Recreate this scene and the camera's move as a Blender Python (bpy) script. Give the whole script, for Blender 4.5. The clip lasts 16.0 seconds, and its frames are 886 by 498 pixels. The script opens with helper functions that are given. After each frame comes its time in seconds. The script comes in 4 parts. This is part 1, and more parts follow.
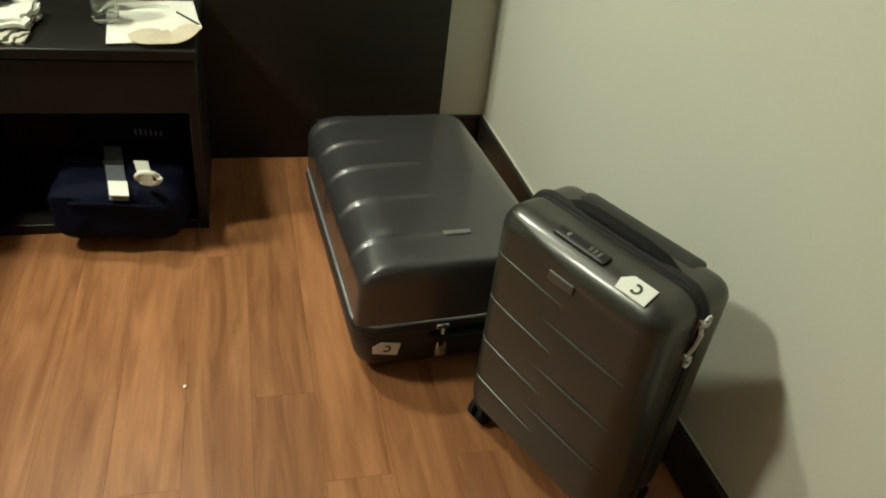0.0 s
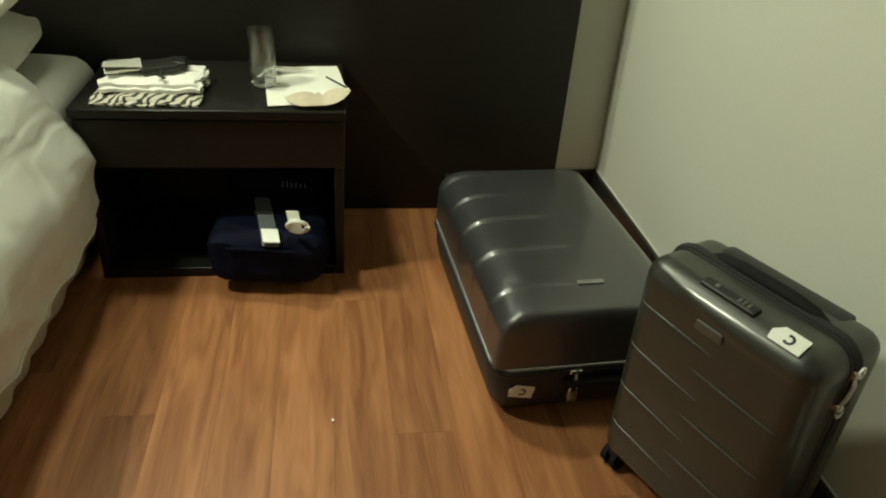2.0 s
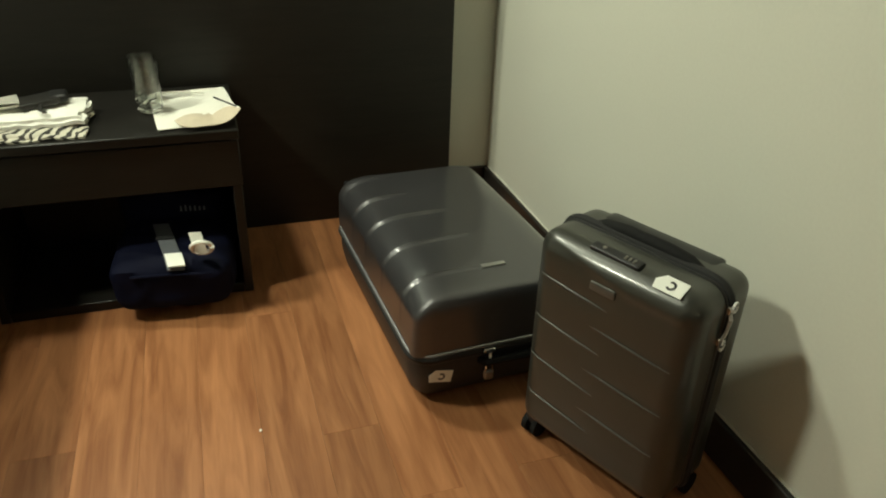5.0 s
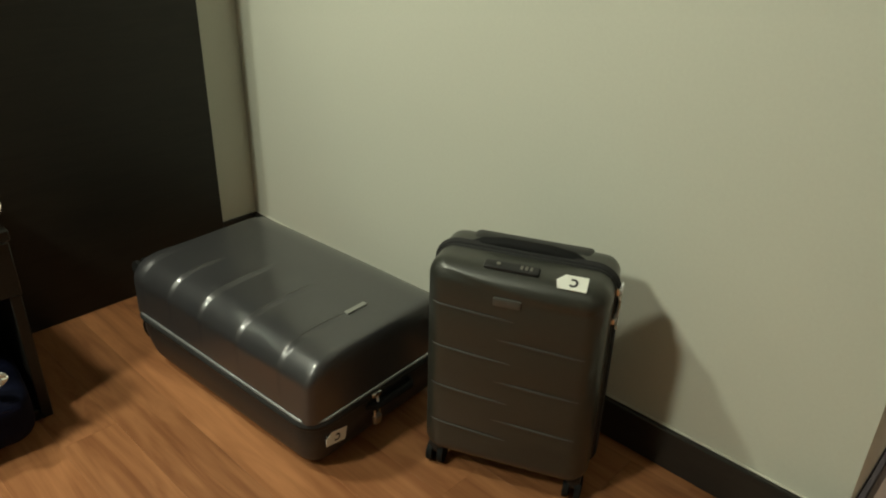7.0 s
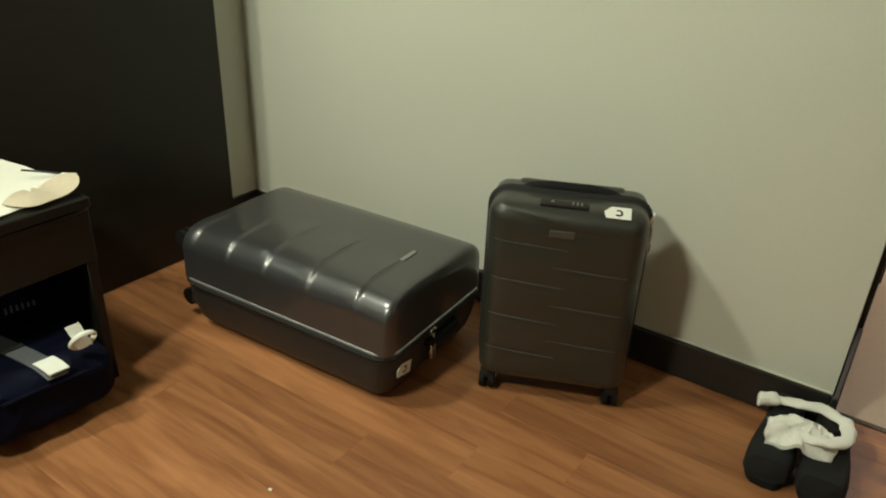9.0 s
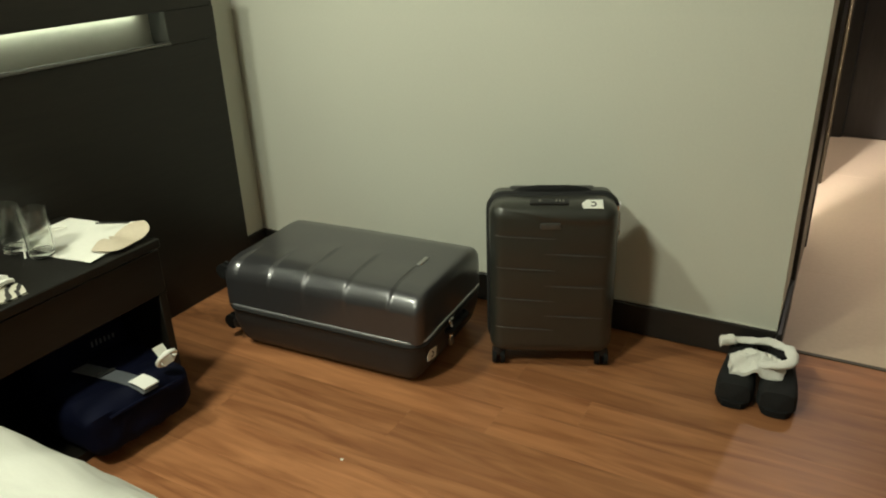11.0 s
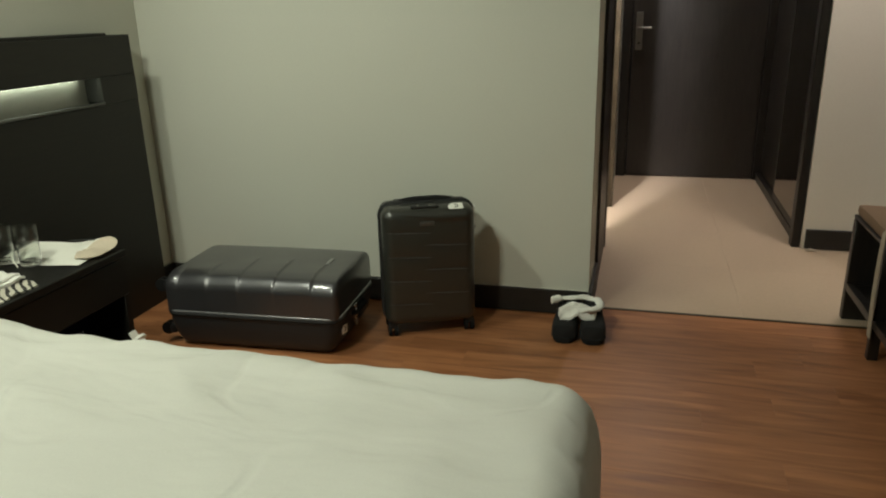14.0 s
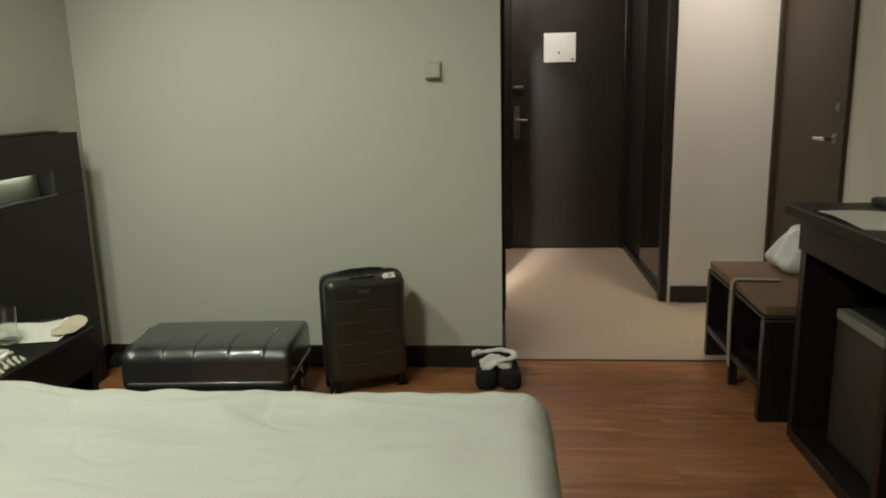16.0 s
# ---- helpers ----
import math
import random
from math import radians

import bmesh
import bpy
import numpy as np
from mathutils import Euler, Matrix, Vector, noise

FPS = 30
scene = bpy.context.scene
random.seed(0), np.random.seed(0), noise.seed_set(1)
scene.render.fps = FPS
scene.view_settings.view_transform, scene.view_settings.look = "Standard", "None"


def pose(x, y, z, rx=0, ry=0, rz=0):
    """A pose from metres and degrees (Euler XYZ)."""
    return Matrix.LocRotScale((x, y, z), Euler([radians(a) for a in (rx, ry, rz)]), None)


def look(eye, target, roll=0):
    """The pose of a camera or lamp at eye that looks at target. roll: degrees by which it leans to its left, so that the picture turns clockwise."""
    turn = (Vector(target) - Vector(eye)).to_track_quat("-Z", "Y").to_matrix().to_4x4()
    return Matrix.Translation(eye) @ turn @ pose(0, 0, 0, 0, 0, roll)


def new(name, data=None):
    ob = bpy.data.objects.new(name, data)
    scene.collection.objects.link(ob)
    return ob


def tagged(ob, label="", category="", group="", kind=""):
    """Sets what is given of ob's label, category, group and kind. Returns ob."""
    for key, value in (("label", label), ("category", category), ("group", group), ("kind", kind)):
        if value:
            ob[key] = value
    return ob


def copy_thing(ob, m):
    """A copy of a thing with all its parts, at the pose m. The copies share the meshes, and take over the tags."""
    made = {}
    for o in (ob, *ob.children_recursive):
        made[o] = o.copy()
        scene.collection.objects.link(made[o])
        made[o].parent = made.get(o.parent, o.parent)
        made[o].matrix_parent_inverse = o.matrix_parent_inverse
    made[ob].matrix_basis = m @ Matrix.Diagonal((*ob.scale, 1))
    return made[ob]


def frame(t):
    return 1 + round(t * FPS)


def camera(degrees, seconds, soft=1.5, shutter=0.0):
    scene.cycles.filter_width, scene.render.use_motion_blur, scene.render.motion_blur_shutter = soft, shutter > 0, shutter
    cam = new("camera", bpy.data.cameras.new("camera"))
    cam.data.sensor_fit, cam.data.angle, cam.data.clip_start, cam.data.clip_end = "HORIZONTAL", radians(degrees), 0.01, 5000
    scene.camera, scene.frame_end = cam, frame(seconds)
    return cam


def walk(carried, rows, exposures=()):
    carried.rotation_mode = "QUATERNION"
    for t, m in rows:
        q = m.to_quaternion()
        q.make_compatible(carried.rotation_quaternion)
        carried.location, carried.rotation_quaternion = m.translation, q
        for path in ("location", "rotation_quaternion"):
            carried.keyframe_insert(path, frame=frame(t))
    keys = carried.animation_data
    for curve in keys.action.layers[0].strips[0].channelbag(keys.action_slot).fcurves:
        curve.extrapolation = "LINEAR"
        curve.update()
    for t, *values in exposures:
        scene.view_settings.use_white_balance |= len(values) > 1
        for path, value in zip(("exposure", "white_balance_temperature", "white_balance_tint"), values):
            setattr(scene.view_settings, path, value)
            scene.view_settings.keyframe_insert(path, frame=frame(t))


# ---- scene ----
cam = camera(62.6, 16.0, 2.0)
PATH = [
    (0, (2.122, -0.76, 1.088), (0.551, -0.254, -0.042), 7.4),
    (0.5, (2.118, -0.81, 1.085), (0.579, -0.178, -0.025), 5.6),
    (1, (2.127, -0.894, 1.091), (0.566, -0.278, 0.002), 5.5),
    (1.5, (2.151, -0.92, 1.116), (0.534, -0.414, 0.053), 3.9),
    (2, (2.173, -0.9, 1.123), (0.488, -0.596, 0.09), 4.4),
    (2.5, (2.203, -0.889, 1.134), (0.465, -0.915, 0.144), 1.8),
    (3, (2.233, -0.882, 1.141), (0.508, -1.201, 0.182), 2.7),
    (3.5, (2.233, -0.835, 1.144), (0.504, -1.079, 0.169), 2.7),
    (4, (2.231, -0.798, 1.122), (0.538, -0.904, 0.062), -0.3),
    (4.5, (2.223, -0.836, 1.118), (0.533, -0.607, 0.073), -2.2),
    (5, (2.25, -0.919, 1.117), (0.601, -0.358, 0.135), 2.0),
    (5.2, (2.248, -0.936, 1.128), (0.612, -0.316, 0.161), 1.3),
    (7.5, (1.947, -1.275, 1.13), (0.804, 0.092, 0.22), 1.8),
    (8, (1.906, -1.316, 1.115), (0.728, -0.013, 0.16), -0.9),
    (8.5, (1.901, -1.475, 1.109), (0.861, -0.047, 0.171), 2.7),
    (10.8, (1.971, -1.954, 1.165), (1.083, -0.374, 0.32), -0.6),
    (11, (1.966, -2.003, 1.187), (1.061, -0.416, 0.373), -2.2),
    (11.5, (2.017, -2.096, 1.189), (1.09, -0.464, 0.499), 0.8),
    (12, (2.078, -2.226, 1.201), (1.13, -0.573, 0.592), 0.9),
    (12.5, (2.09, -2.318, 1.211), (1.35, -0.552, 0.632), -0.3),
    (13, (2.074, -2.477, 1.201), (1.566, -0.633, 0.617), 0.9),
    (13.5, (2.063, -2.622, 1.178), (1.645, -0.737, 0.657), 1.9),
    (14, (2.063, -2.752, 1.187), (1.558, -0.921, 0.561), -1.5),
    (14.5, (2.058, -2.833, 1.22), (1.691, -0.944, 0.674), -0.4),
    (15, (1.955, -2.981, 1.205), (1.726, -1.059, 0.704), -0.6),
    (15.5, (1.934, -3.098, 1.216), (1.814, -1.16, 0.736), -0.8),
    (16, (1.914, -3.201, 1.241), (1.745, -1.252, 0.826), -1.4),
]
EXPOSURES = [(0, 0.40, 6500, 10), (1.5, 0.33, 6550, 7), (2.5, -0.02, 6650, 3), (3.0, -0.27, 6600, 4), (3.6, -0.27, 6550, 6), (4.5, 0.22, 6500, 8), (5.2, 0.35, 6500, 10),
             (7.4, 0.14, 6500, 10), (8.0, 0.24, 6500, 10), (8.6, 0.27, 6500, 10), (11.0, 0.17, 6450, 10), (12.5, -0.03, 6400, 10), (13.5, -0.19, 6270, 12), (14.5, -0.36, 6230, 12), (16.0, -0.42, 6230, 12)]
walk(cam, [(t, look(eye, target, roll)) for t, eye, target, roll in PATH], EXPOSURES)

# ---- world, lamps and exposure ----
world = bpy.data.worlds.new("night")
world.use_nodes = True
world.node_tree.nodes["Background"].inputs[0].default_value = (0.012, 0.013, 0.012, 1)
scene.world = world

WARM = (0.96, 1.0, 0.78)


def area_lamp(name, place, target, size, watts, color=WARM, shape="DISK"):
    data = bpy.data.lights.new(name, "AREA")
    data.shape, data.size, data.energy, data.color = shape, size, watts, color
    ob = new(name, data)
    ob.matrix_world = look(place, target)
    return ob


def point_lamp(name, place, radius, watts, color=WARM):
    data = bpy.data.lights.new(name, "POINT")
    data.shadow_soft_size, data.energy, data.color = radius, watts, color
    ob = new(name, data)
    ob.location = place
    return ob


LAMPS = [(0.17, -1.47), (0.85, -2.40), (2.14, 2.22), (3.08, 0.55)]


def spot_lamp(name, place, target, watts, cone, blend, radius, color=WARM):
    data = bpy.data.lights.new(name, "SPOT")
    data.energy, data.color, data.spot_size, data.spot_blend, data.shadow_soft_size = watts, color, radians(cone), blend, radius
    ob = new(name, data)
    ob.matrix_world = look(place, target)
    return ob


spot_lamp("lamp_bed", (0.17, -1.47, 2.44), (1.15, -0.20, 0.40), 104, 88, 1.0, 0.10)
spot_lamp("lamp_room", (0.85, -2.40, 2.42), (1.00, -1.50, 0.2), 144, 154, 0.9, 0.15)
# Added fill light, no known source: lifts the right wall and the desk.
point_lamp("fill_desk", (3.12, -2.45, 2.10), 0.10, 2.0)
area_lamp("lamp_hall", (2.14, 2.22, 2.40), (2.14, 2.22, 0), 0.10, 15, (1.0, 0.88, 0.78))
spot_lamp("lamp_vestibule", (3.08, 0.55, 2.44), (3.12, 1.02, 1.0), 88, 86, 0.9, 0.14, (1.0, 0.88, 0.76))
point_lamp("lamp_bathroom", (1.60, 0.43, 2.30), 0.05, 300, (1.0, 0.97, 0.93))

# ---- materials ----


def mat(name, color, rough=0.5, metal=0.0, vary=0.12, grain=40.0, bump=0.0, stain=3.0, island=0.0, coat=0.0, spec=0.5):
    m = bpy.data.materials.new(name)
    m.use_nodes = True
    n, l = m.node_tree.nodes, m.node_tree.links
    b = n["Principled BSDF"]
    b.inputs["Roughness"].default_value, b.inputs["Metallic"].default_value = rough, metal
    b.inputs["Coat Weight"].default_value, b.inputs["Coat Roughness"].default_value = coat, 0.14
    b.inputs["Specular IOR Level"].default_value = spec
    co = n.new("ShaderNodeTexCoord")
    fine, broad = n.new("ShaderNodeTexNoise"), n.new("ShaderNodeTexNoise")
    fine.inputs["Scale"].default_value, broad.inputs["Scale"].default_value = grain, stain
    fine.inputs["Detail"].default_value = broad.inputs["Detail"].default_value = 4
    l.new(co.outputs["Object"], fine.inputs["Vector"])
    l.new(co.outputs["Object"], broad.inputs["Vector"])
    both = n.new("ShaderNodeMath")
    both.operation = "ADD"
    l.new(fine.outputs[0], both.inputs[0])
    l.new(broad.outputs[0], both.inputs[1])
    ramp = n.new("ShaderNodeMapRange")
    ramp.inputs["From Min"].default_value, ramp.inputs["From Max"].default_value = 0.6, 1.4
    ramp.inputs["To Min"].default_value, ramp.inputs["To Max"].default_value = 1 - vary, 1 + vary
    l.new(both.outputs[0], ramp.inputs["Value"])
    mul = n.new("ShaderNodeVectorMath")
    mul.operation = "SCALE"
    mul.inputs[0].default_value = color
    l.new(ramp.outputs[0], mul.inputs["Scale"])
    l.new(mul.outputs[0], b.inputs["Base Color"])
    rr = n.new("ShaderNodeMapRange")
    rr.inputs["To Min"].default_value, rr.inputs["To Max"].default_value = max(0.02, rough - 0.06), min(1, rough + 0.06)
    l.new(broad.outputs[0], rr.inputs["Value"])
    l.new(rr.outputs[0], b.inputs["Roughness"])
    if bump:
        bp = n.new("ShaderNodeBump")
        bp.inputs["Strength"].default_value, bp.inputs["Distance"].default_value = 1.0, bump
        l.new(fine.outputs[0], bp.inputs["Height"])
        l.new(bp.outputs[0], b.inputs["Normal"])
    return m


def wood(name, dark, light, rough, along="X", scale=1.0, tint=0.25, bump=0.0004, spec=0.5, contrast=1.0, fine=0.33):
    """Long streaks of grain along one axis, each piece of its own tone."""
    m = bpy.data.materials.new(name)
    m.use_nodes = True
    n, l = m.node_tree.nodes, m.node_tree.links
    b = n["Principled BSDF"]
    b.inputs["Specular IOR Level"].default_value = spec
    co, info = n.new("ShaderNodeTexCoord"), n.new("ShaderNodeObjectInfo")
    shift = n.new("ShaderNodeVectorMath")
    shift.operation = "MULTIPLY_ADD"
    shift.inputs[1].default_value = (7.0, 13.0, 3.0)
    l.new(info.outputs["Random"], shift.inputs[0])
    l.new(co.outputs["Object"], shift.inputs[2])
    maps = []
    for long_, cross in ((1.0, 9.0), (3.5, 55.0)):
        mp = n.new("ShaderNodeMapping")
        mp.inputs["Scale"].default_value = [(long_ if a == along else cross) * scale for a in "XYZ"]
        l.new(shift.outputs[0], mp.inputs["Vector"])
        t = n.new("ShaderNodeTexNoise")
        t.inputs["Detail"].default_value, t.inputs["Distortion"].default_value = 5, 1.1
        l.new(mp.outputs[0], t.inputs["Vector"])
        maps.append(t)
    mix = n.new("ShaderNodeMix")
    mix.inputs[0].default_value = fine
    l.new(maps[0].outputs[0], mix.inputs[2])
    l.new(maps[1].outputs[0], mix.inputs[3])
    cr = n.new("ShaderNodeValToRGB")
    cr.color_ramp.elements[0].position, cr.color_ramp.elements[1].position = 0.5 - 0.18 / contrast, 0.5 + 0.16 / contrast
    cr.color_ramp.elements[0].color, cr.color_ramp.elements[1].color = (*dark, 1), (*light, 1)
    l.new(mix.outputs[0], cr.inputs[0])
    tone = n.new("ShaderNodeMapRange")
    tone.inputs["To Min"].default_value, tone.inputs["To Max"].default_value = 1 - tint, 1 + tint * 0.6
    l.new(info.outputs["Random"], tone.inputs["Value"])
    mul = n.new("ShaderNodeVectorMath")
    mul.operation = "SCALE"
    l.new(cr.outputs[0], mul.inputs[0])
    l.new(tone.outputs[0], mul.inputs["Scale"])
    l.new(mul.outputs[0], b.inputs["Base Color"])
    rr = n.new("ShaderNodeMapRange")
    rr.inputs["To Min"].default_value, rr.inputs["To Max"].default_value = rough - 0.07, rough + 0.07
    l.new(maps[0].outputs[0], rr.inputs["Value"])
    l.new(rr.outputs[0], b.inputs["Roughness"])
    bp = n.new("ShaderNodeBump")
    bp.inputs["Strength"].default_value, bp.inputs["Distance"].default_value = 1.0, bump
    l.new(maps[1].outputs[0], bp.inputs["Height"])
    l.new(bp.outputs[0], b.inputs["Normal"])
    return m


def striped(name):
    """Dark and pale animal stripes on cloth."""
    m = bpy.data.materials.new(name)
    m.use_nodes = True
    n, l = m.node_tree.nodes, m.node_tree.links
    co, w, cr = n.new("ShaderNodeTexCoord"), n.new("ShaderNodeTexWave"), n.new("ShaderNodeValToRGB")
    w.bands_direction = "DIAGONAL"
    w.inputs["Scale"].default_value, w.inputs["Distortion"].default_value = 26, 3.5
    w.inputs["Detail"].default_value, w.inputs["Detail Scale"].default_value = 2, 1.0
    cr.color_ramp.elements[0].position, cr.color_ramp.elements[1].position = 0.34, 0.50
    cr.color_ramp.elements[0].color, cr.color_ramp.elements[1].color = (0.035, 0.032, 0.028, 1), (0.55, 0.52, 0.43, 1)
    l.new(co.outputs["Object"], w.inputs["Vector"])
    l.new(w.outputs[0], cr.inputs[0])
    l.new(cr.outputs[0], n["Principled BSDF"].inputs["Base Color"])
    n["Principled BSDF"].inputs["Roughness"].default_value = 0.9
    return m


def quilted(name, color):
    """White cotton with wandering stitched grooves, soft puckers and fine creases."""
    m = mat(name, color, 0.9, vary=0.03, grain=260, stain=6)
    n, l = m.node_tree.nodes, m.node_tree.links
    co = n.new("ShaderNodeTexCoord")

    def field(scale, detail, stretch=(1, 1, 1), warp=0.0):
        mp, t = n.new("ShaderNodeMapping"), n.new("ShaderNodeTexNoise")
        mp.inputs["Scale"].default_value = stretch
        t.inputs["Scale"].default_value, t.inputs["Detail"].default_value, t.inputs["Distortion"].default_value = scale, detail, warp
        l.new(co.outputs["Object"], mp.inputs["Vector"])
        l.new(mp.outputs[0], t.inputs["Vector"])
        return t.outputs[0]

    def calc(op, a, b):
        q = n.new("ShaderNodeMath")
        q.operation = op
        for i, x in enumerate((a, b)):
            if isinstance(x, float):
                q.inputs[i].default_value = x
            else:
                l.new(x, q.inputs[i])
        return q.outputs[0]

    seam = calc("ABSOLUTE", calc("SUBTRACT", field(3.4, 0.5, warp=0.8), 0.5), 0.0)
    groove = n.new("ShaderNodeMapRange")
    groove.interpolation_type = "SMOOTHERSTEP"
    groove.inputs["From Max"].default_value = 0.07
    l.new(seam, groove.inputs["Value"])
    height = calc("ADD", calc("MULTIPLY", groove.outputs[0], 0.10), calc("MULTIPLY", field(6.0, 2.0, (0.6, 1.6, 1.6), 0.6), 0.62))
    height = calc("ADD", height, calc("MULTIPLY", field(22.0, 3.0, (0.5, 1.5, 1.2)), 0.08))
    bp = n.new("ShaderNodeBump")
    bp.inputs["Strength"].default_value, bp.inputs["Distance"].default_value = 1.0, 0.016
    l.new(height, bp.inputs["Height"])
    l.new(bp.outputs[0], n["Principled BSDF"].inputs["Normal"])
    return m


def clear(name, color=(0.95, 0.97, 0.95), rough=0.02):
    m = mat(name, color, rough, vary=0.01)
    m.node_tree.nodes["Principled BSDF"].inputs["Transmission Weight"].default_value = 1.0
    return m


def glow(name, color, strength):
    m = mat(name, color, 0.5, vary=0.01)
    b = m.node_tree.nodes["Principled BSDF"]
    b.inputs["Emission Color"].default_value = (*color, 1)
    b.inputs["Emission Strength"].default_value = strength
    return m


PAINT = mat("painted plaster", (0.60, 0.60, 0.52), 0.62, vary=0.03, grain=140, bump=0.00018, stain=1.3)
PAINT_WARM = mat("warm painted plaster", (0.76, 0.71, 0.62), 0.62, vary=0.03, grain=140, bump=0.00018, stain=1.3)
# For the unseen end wall: made dark to cut the light bounced back.
PAINT_UNSEEN_DIM = mat("dimmed beige plaster", (0.30, 0.28, 0.23), 0.7, vary=0.05, grain=140, bump=0.00018, stain=1.3)
# Ceiling is out of view; greyed to weaken the fill light from above.
CEILING = mat("ceiling paint", (0.40, 0.40, 0.37), 0.8, vary=0.02, grain=90, bump=0.0004)
SKIRTING = wood("dark skirting", (0.012, 0.011, 0.010), (0.022, 0.019, 0.016), 0.45, "X", tint=0.1)
CAULK = mat("skirting edge sealant", (0.62, 0.60, 0.52), 0.5, vary=0.05)
PLANK = wood("laminate", (0.225, 0.085, 0.034), (0.425, 0.184, 0.078), 0.40, "X", 0.5, 0.16, 0.0001, spec=0.30, fine=0.16)
UNDERLAY = mat("floor joint", (0.14, 0.06, 0.03), 0.8)
TILE = mat("beige floor tile", (0.52, 0.40, 0.28), 0.42, vary=0.06, grain=60, stain=2.2, bump=0.0002)
WENGE = wood("wenge veneer", (0.0065, 0.0056, 0.0044), (0.0115, 0.0100, 0.0078), 0.44, "Y", 1.0, 0.1, spec=0.34)
# Lighter copy of the wenge: lamplight on the headboard is in the colour.
HEAD = wood("wenge veneer lightened as if lit", (0.0095, 0.0082, 0.0064), (0.0165, 0.0142, 0.0108), 0.44, "Y", 1.0, 0.1, spec=0.36)
WENGE_UP = wood("upright wenge veneer", (0.009, 0.0076, 0.0062), (0.019, 0.0155, 0.0122), 0.40, "Z", 1.0, 0.12, spec=0.45)
DOOR = wood("dark door veneer", (0.017, 0.0145, 0.0125), (0.029, 0.024, 0.020), 0.36, "Z", 1.0, 0.1)
BROWN = wood("brown door veneer", (0.042, 0.030, 0.016), (0.062, 0.044, 0.024), 0.42, "Z", 1.0, 0.1, spec=0.35)
LINEN = mat("white bed linen", (0.66, 0.66, 0.60), 0.9, vary=0.04, grain=260, bump=0.0006, stain=6)
QUILT = quilted("quilted white cotton", (0.66, 0.66, 0.60))
SKIRT = mat("beige bed skirt", (0.50, 0.42, 0.30), 0.9, vary=0.08, grain=200, bump=0.0006)
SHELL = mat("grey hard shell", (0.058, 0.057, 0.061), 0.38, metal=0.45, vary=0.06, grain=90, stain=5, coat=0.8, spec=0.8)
# Copy of the grey shell with the lower half's shade put into its colour.
SHELL_SHADED = mat("matt lower shell darkened as if shaded", (0.020, 0.0195, 0.020), 0.48, metal=0.0, vary=0.10, grain=120, stain=5, spec=0.4, bump=0.0003)
SHELL_OLIVE = mat("olive grey hard shell", (0.037, 0.038, 0.031), 0.39, metal=0.30, vary=0.06, grain=90, stain=5, coat=0.35, spec=0.7)
# Ribs paler than their shells: the bright glint along them is painted in.
RIB = mat("rib edge with painted glint", (0.09, 0.09, 0.086), 0.32, metal=0.5, vary=0.15, grain=60, spec=0.9)
BLACK = mat("black plastic", (0.014, 0.014, 0.014), 0.42, vary=0.2, grain=120)
RUBBER = mat("black rubber", (0.009, 0.009, 0.009), 0.8, spec=0.2, vary=0.2, grain=120, bump=0.0003)
ZIP = mat("zip tape", (0.012, 0.012, 0.012), 0.8, vary=0.3, grain=600, bump=0.0006)
PIPING = mat("grey shell rim", (0.42, 0.42, 0.43), 0.25, metal=0.6, vary=0.1, grain=60)
STEEL = mat("brushed steel", (0.30, 0.29, 0.27), 0.34, metal=1.0, vary=0.1, grain=200)
SILVER = mat("silver paint", (0.72, 0.72, 0.70), 0.4, metal=0.0, vary=0.05)
CHROME = mat("chrome", (0.75, 0.74, 0.70), 0.12, metal=1.0, vary=0.05)
STICKER = mat("white paper sticker", (0.82, 0.82, 0.76), 0.5, vary=0.04)
PRINT = mat("black print", (0.02, 0.02, 0.02), 0.5)
EMBLEM = mat("pale metal emblem", (0.40, 0.40, 0.39), 0.3, metal=0.8)
EMBLEM_DIM = mat("dull emblem", (0.13, 0.13, 0.12), 0.35, metal=0.6)
NAVY = mat("navy nylon", (0.0022, 0.0032, 0.014), 0.75, spec=0.12, vary=0.25, grain=300, bump=0.0006, stain=9)
GREYSTRAP = mat("grey webbing", (0.12, 0.13, 0.145), 0.7, vary=0.25, grain=300, bump=0.0005)
WEBBING = mat("pale webbing", (0.34, 0.29, 0.22), 0.8, vary=0.15, grain=300, bump=0.0005)
PAPER = mat("white paper", (0.80, 0.79, 0.71), 0.6, vary=0.04, grain=80)
KRAFT = mat("beige paper", (0.54, 0.46, 0.35), 0.7, vary=0.08, grain=80)
GREY_CARD = mat("grey card", (0.40, 0.39, 0.34), 0.7, vary=0.10, grain=60, stain=20)
COTTON = mat("white cotton", (0.80, 0.79, 0.73), 0.95, vary=0.08, grain=300, bump=0.001)
ZEBRA = striped("striped cloth")
LEATHER = mat("black leather", (0.016, 0.015, 0.013), 0.45, vary=0.25, grain=150, bump=0.0004)
CANVAS = mat("black shoe fabric", (0.006, 0.006, 0.006), 0.9, vary=0.3, grain=260, bump=0.0008)
CUSHION = mat("brown bench upholstery", (0.20, 0.125, 0.070), 0.8, vary=0.10, grain=220, bump=0.0006)
PLASTIC_BAG = mat("white plastic bag", (0.80, 0.79, 0.76), 0.35, vary=0.05, grain=30)
FRIDGE = mat("dark grey fridge enamel", (0.034, 0.034, 0.030), 0.38, vary=0.08, grain=40)
FRIDGE_EDGE = mat("grey fridge trim", (0.26, 0.25, 0.22), 0.4, vary=0.08)
GLASS = clear("drinking glass", rough=0.10)
MIRROR = mat("smoked mirror", (0.20, 0.18, 0.16), 0.03, metal=1.0, vary=0.02)
NICHE = mat("pale niche lining", (0.42, 0.42, 0.36), 0.35, vary=0.05)
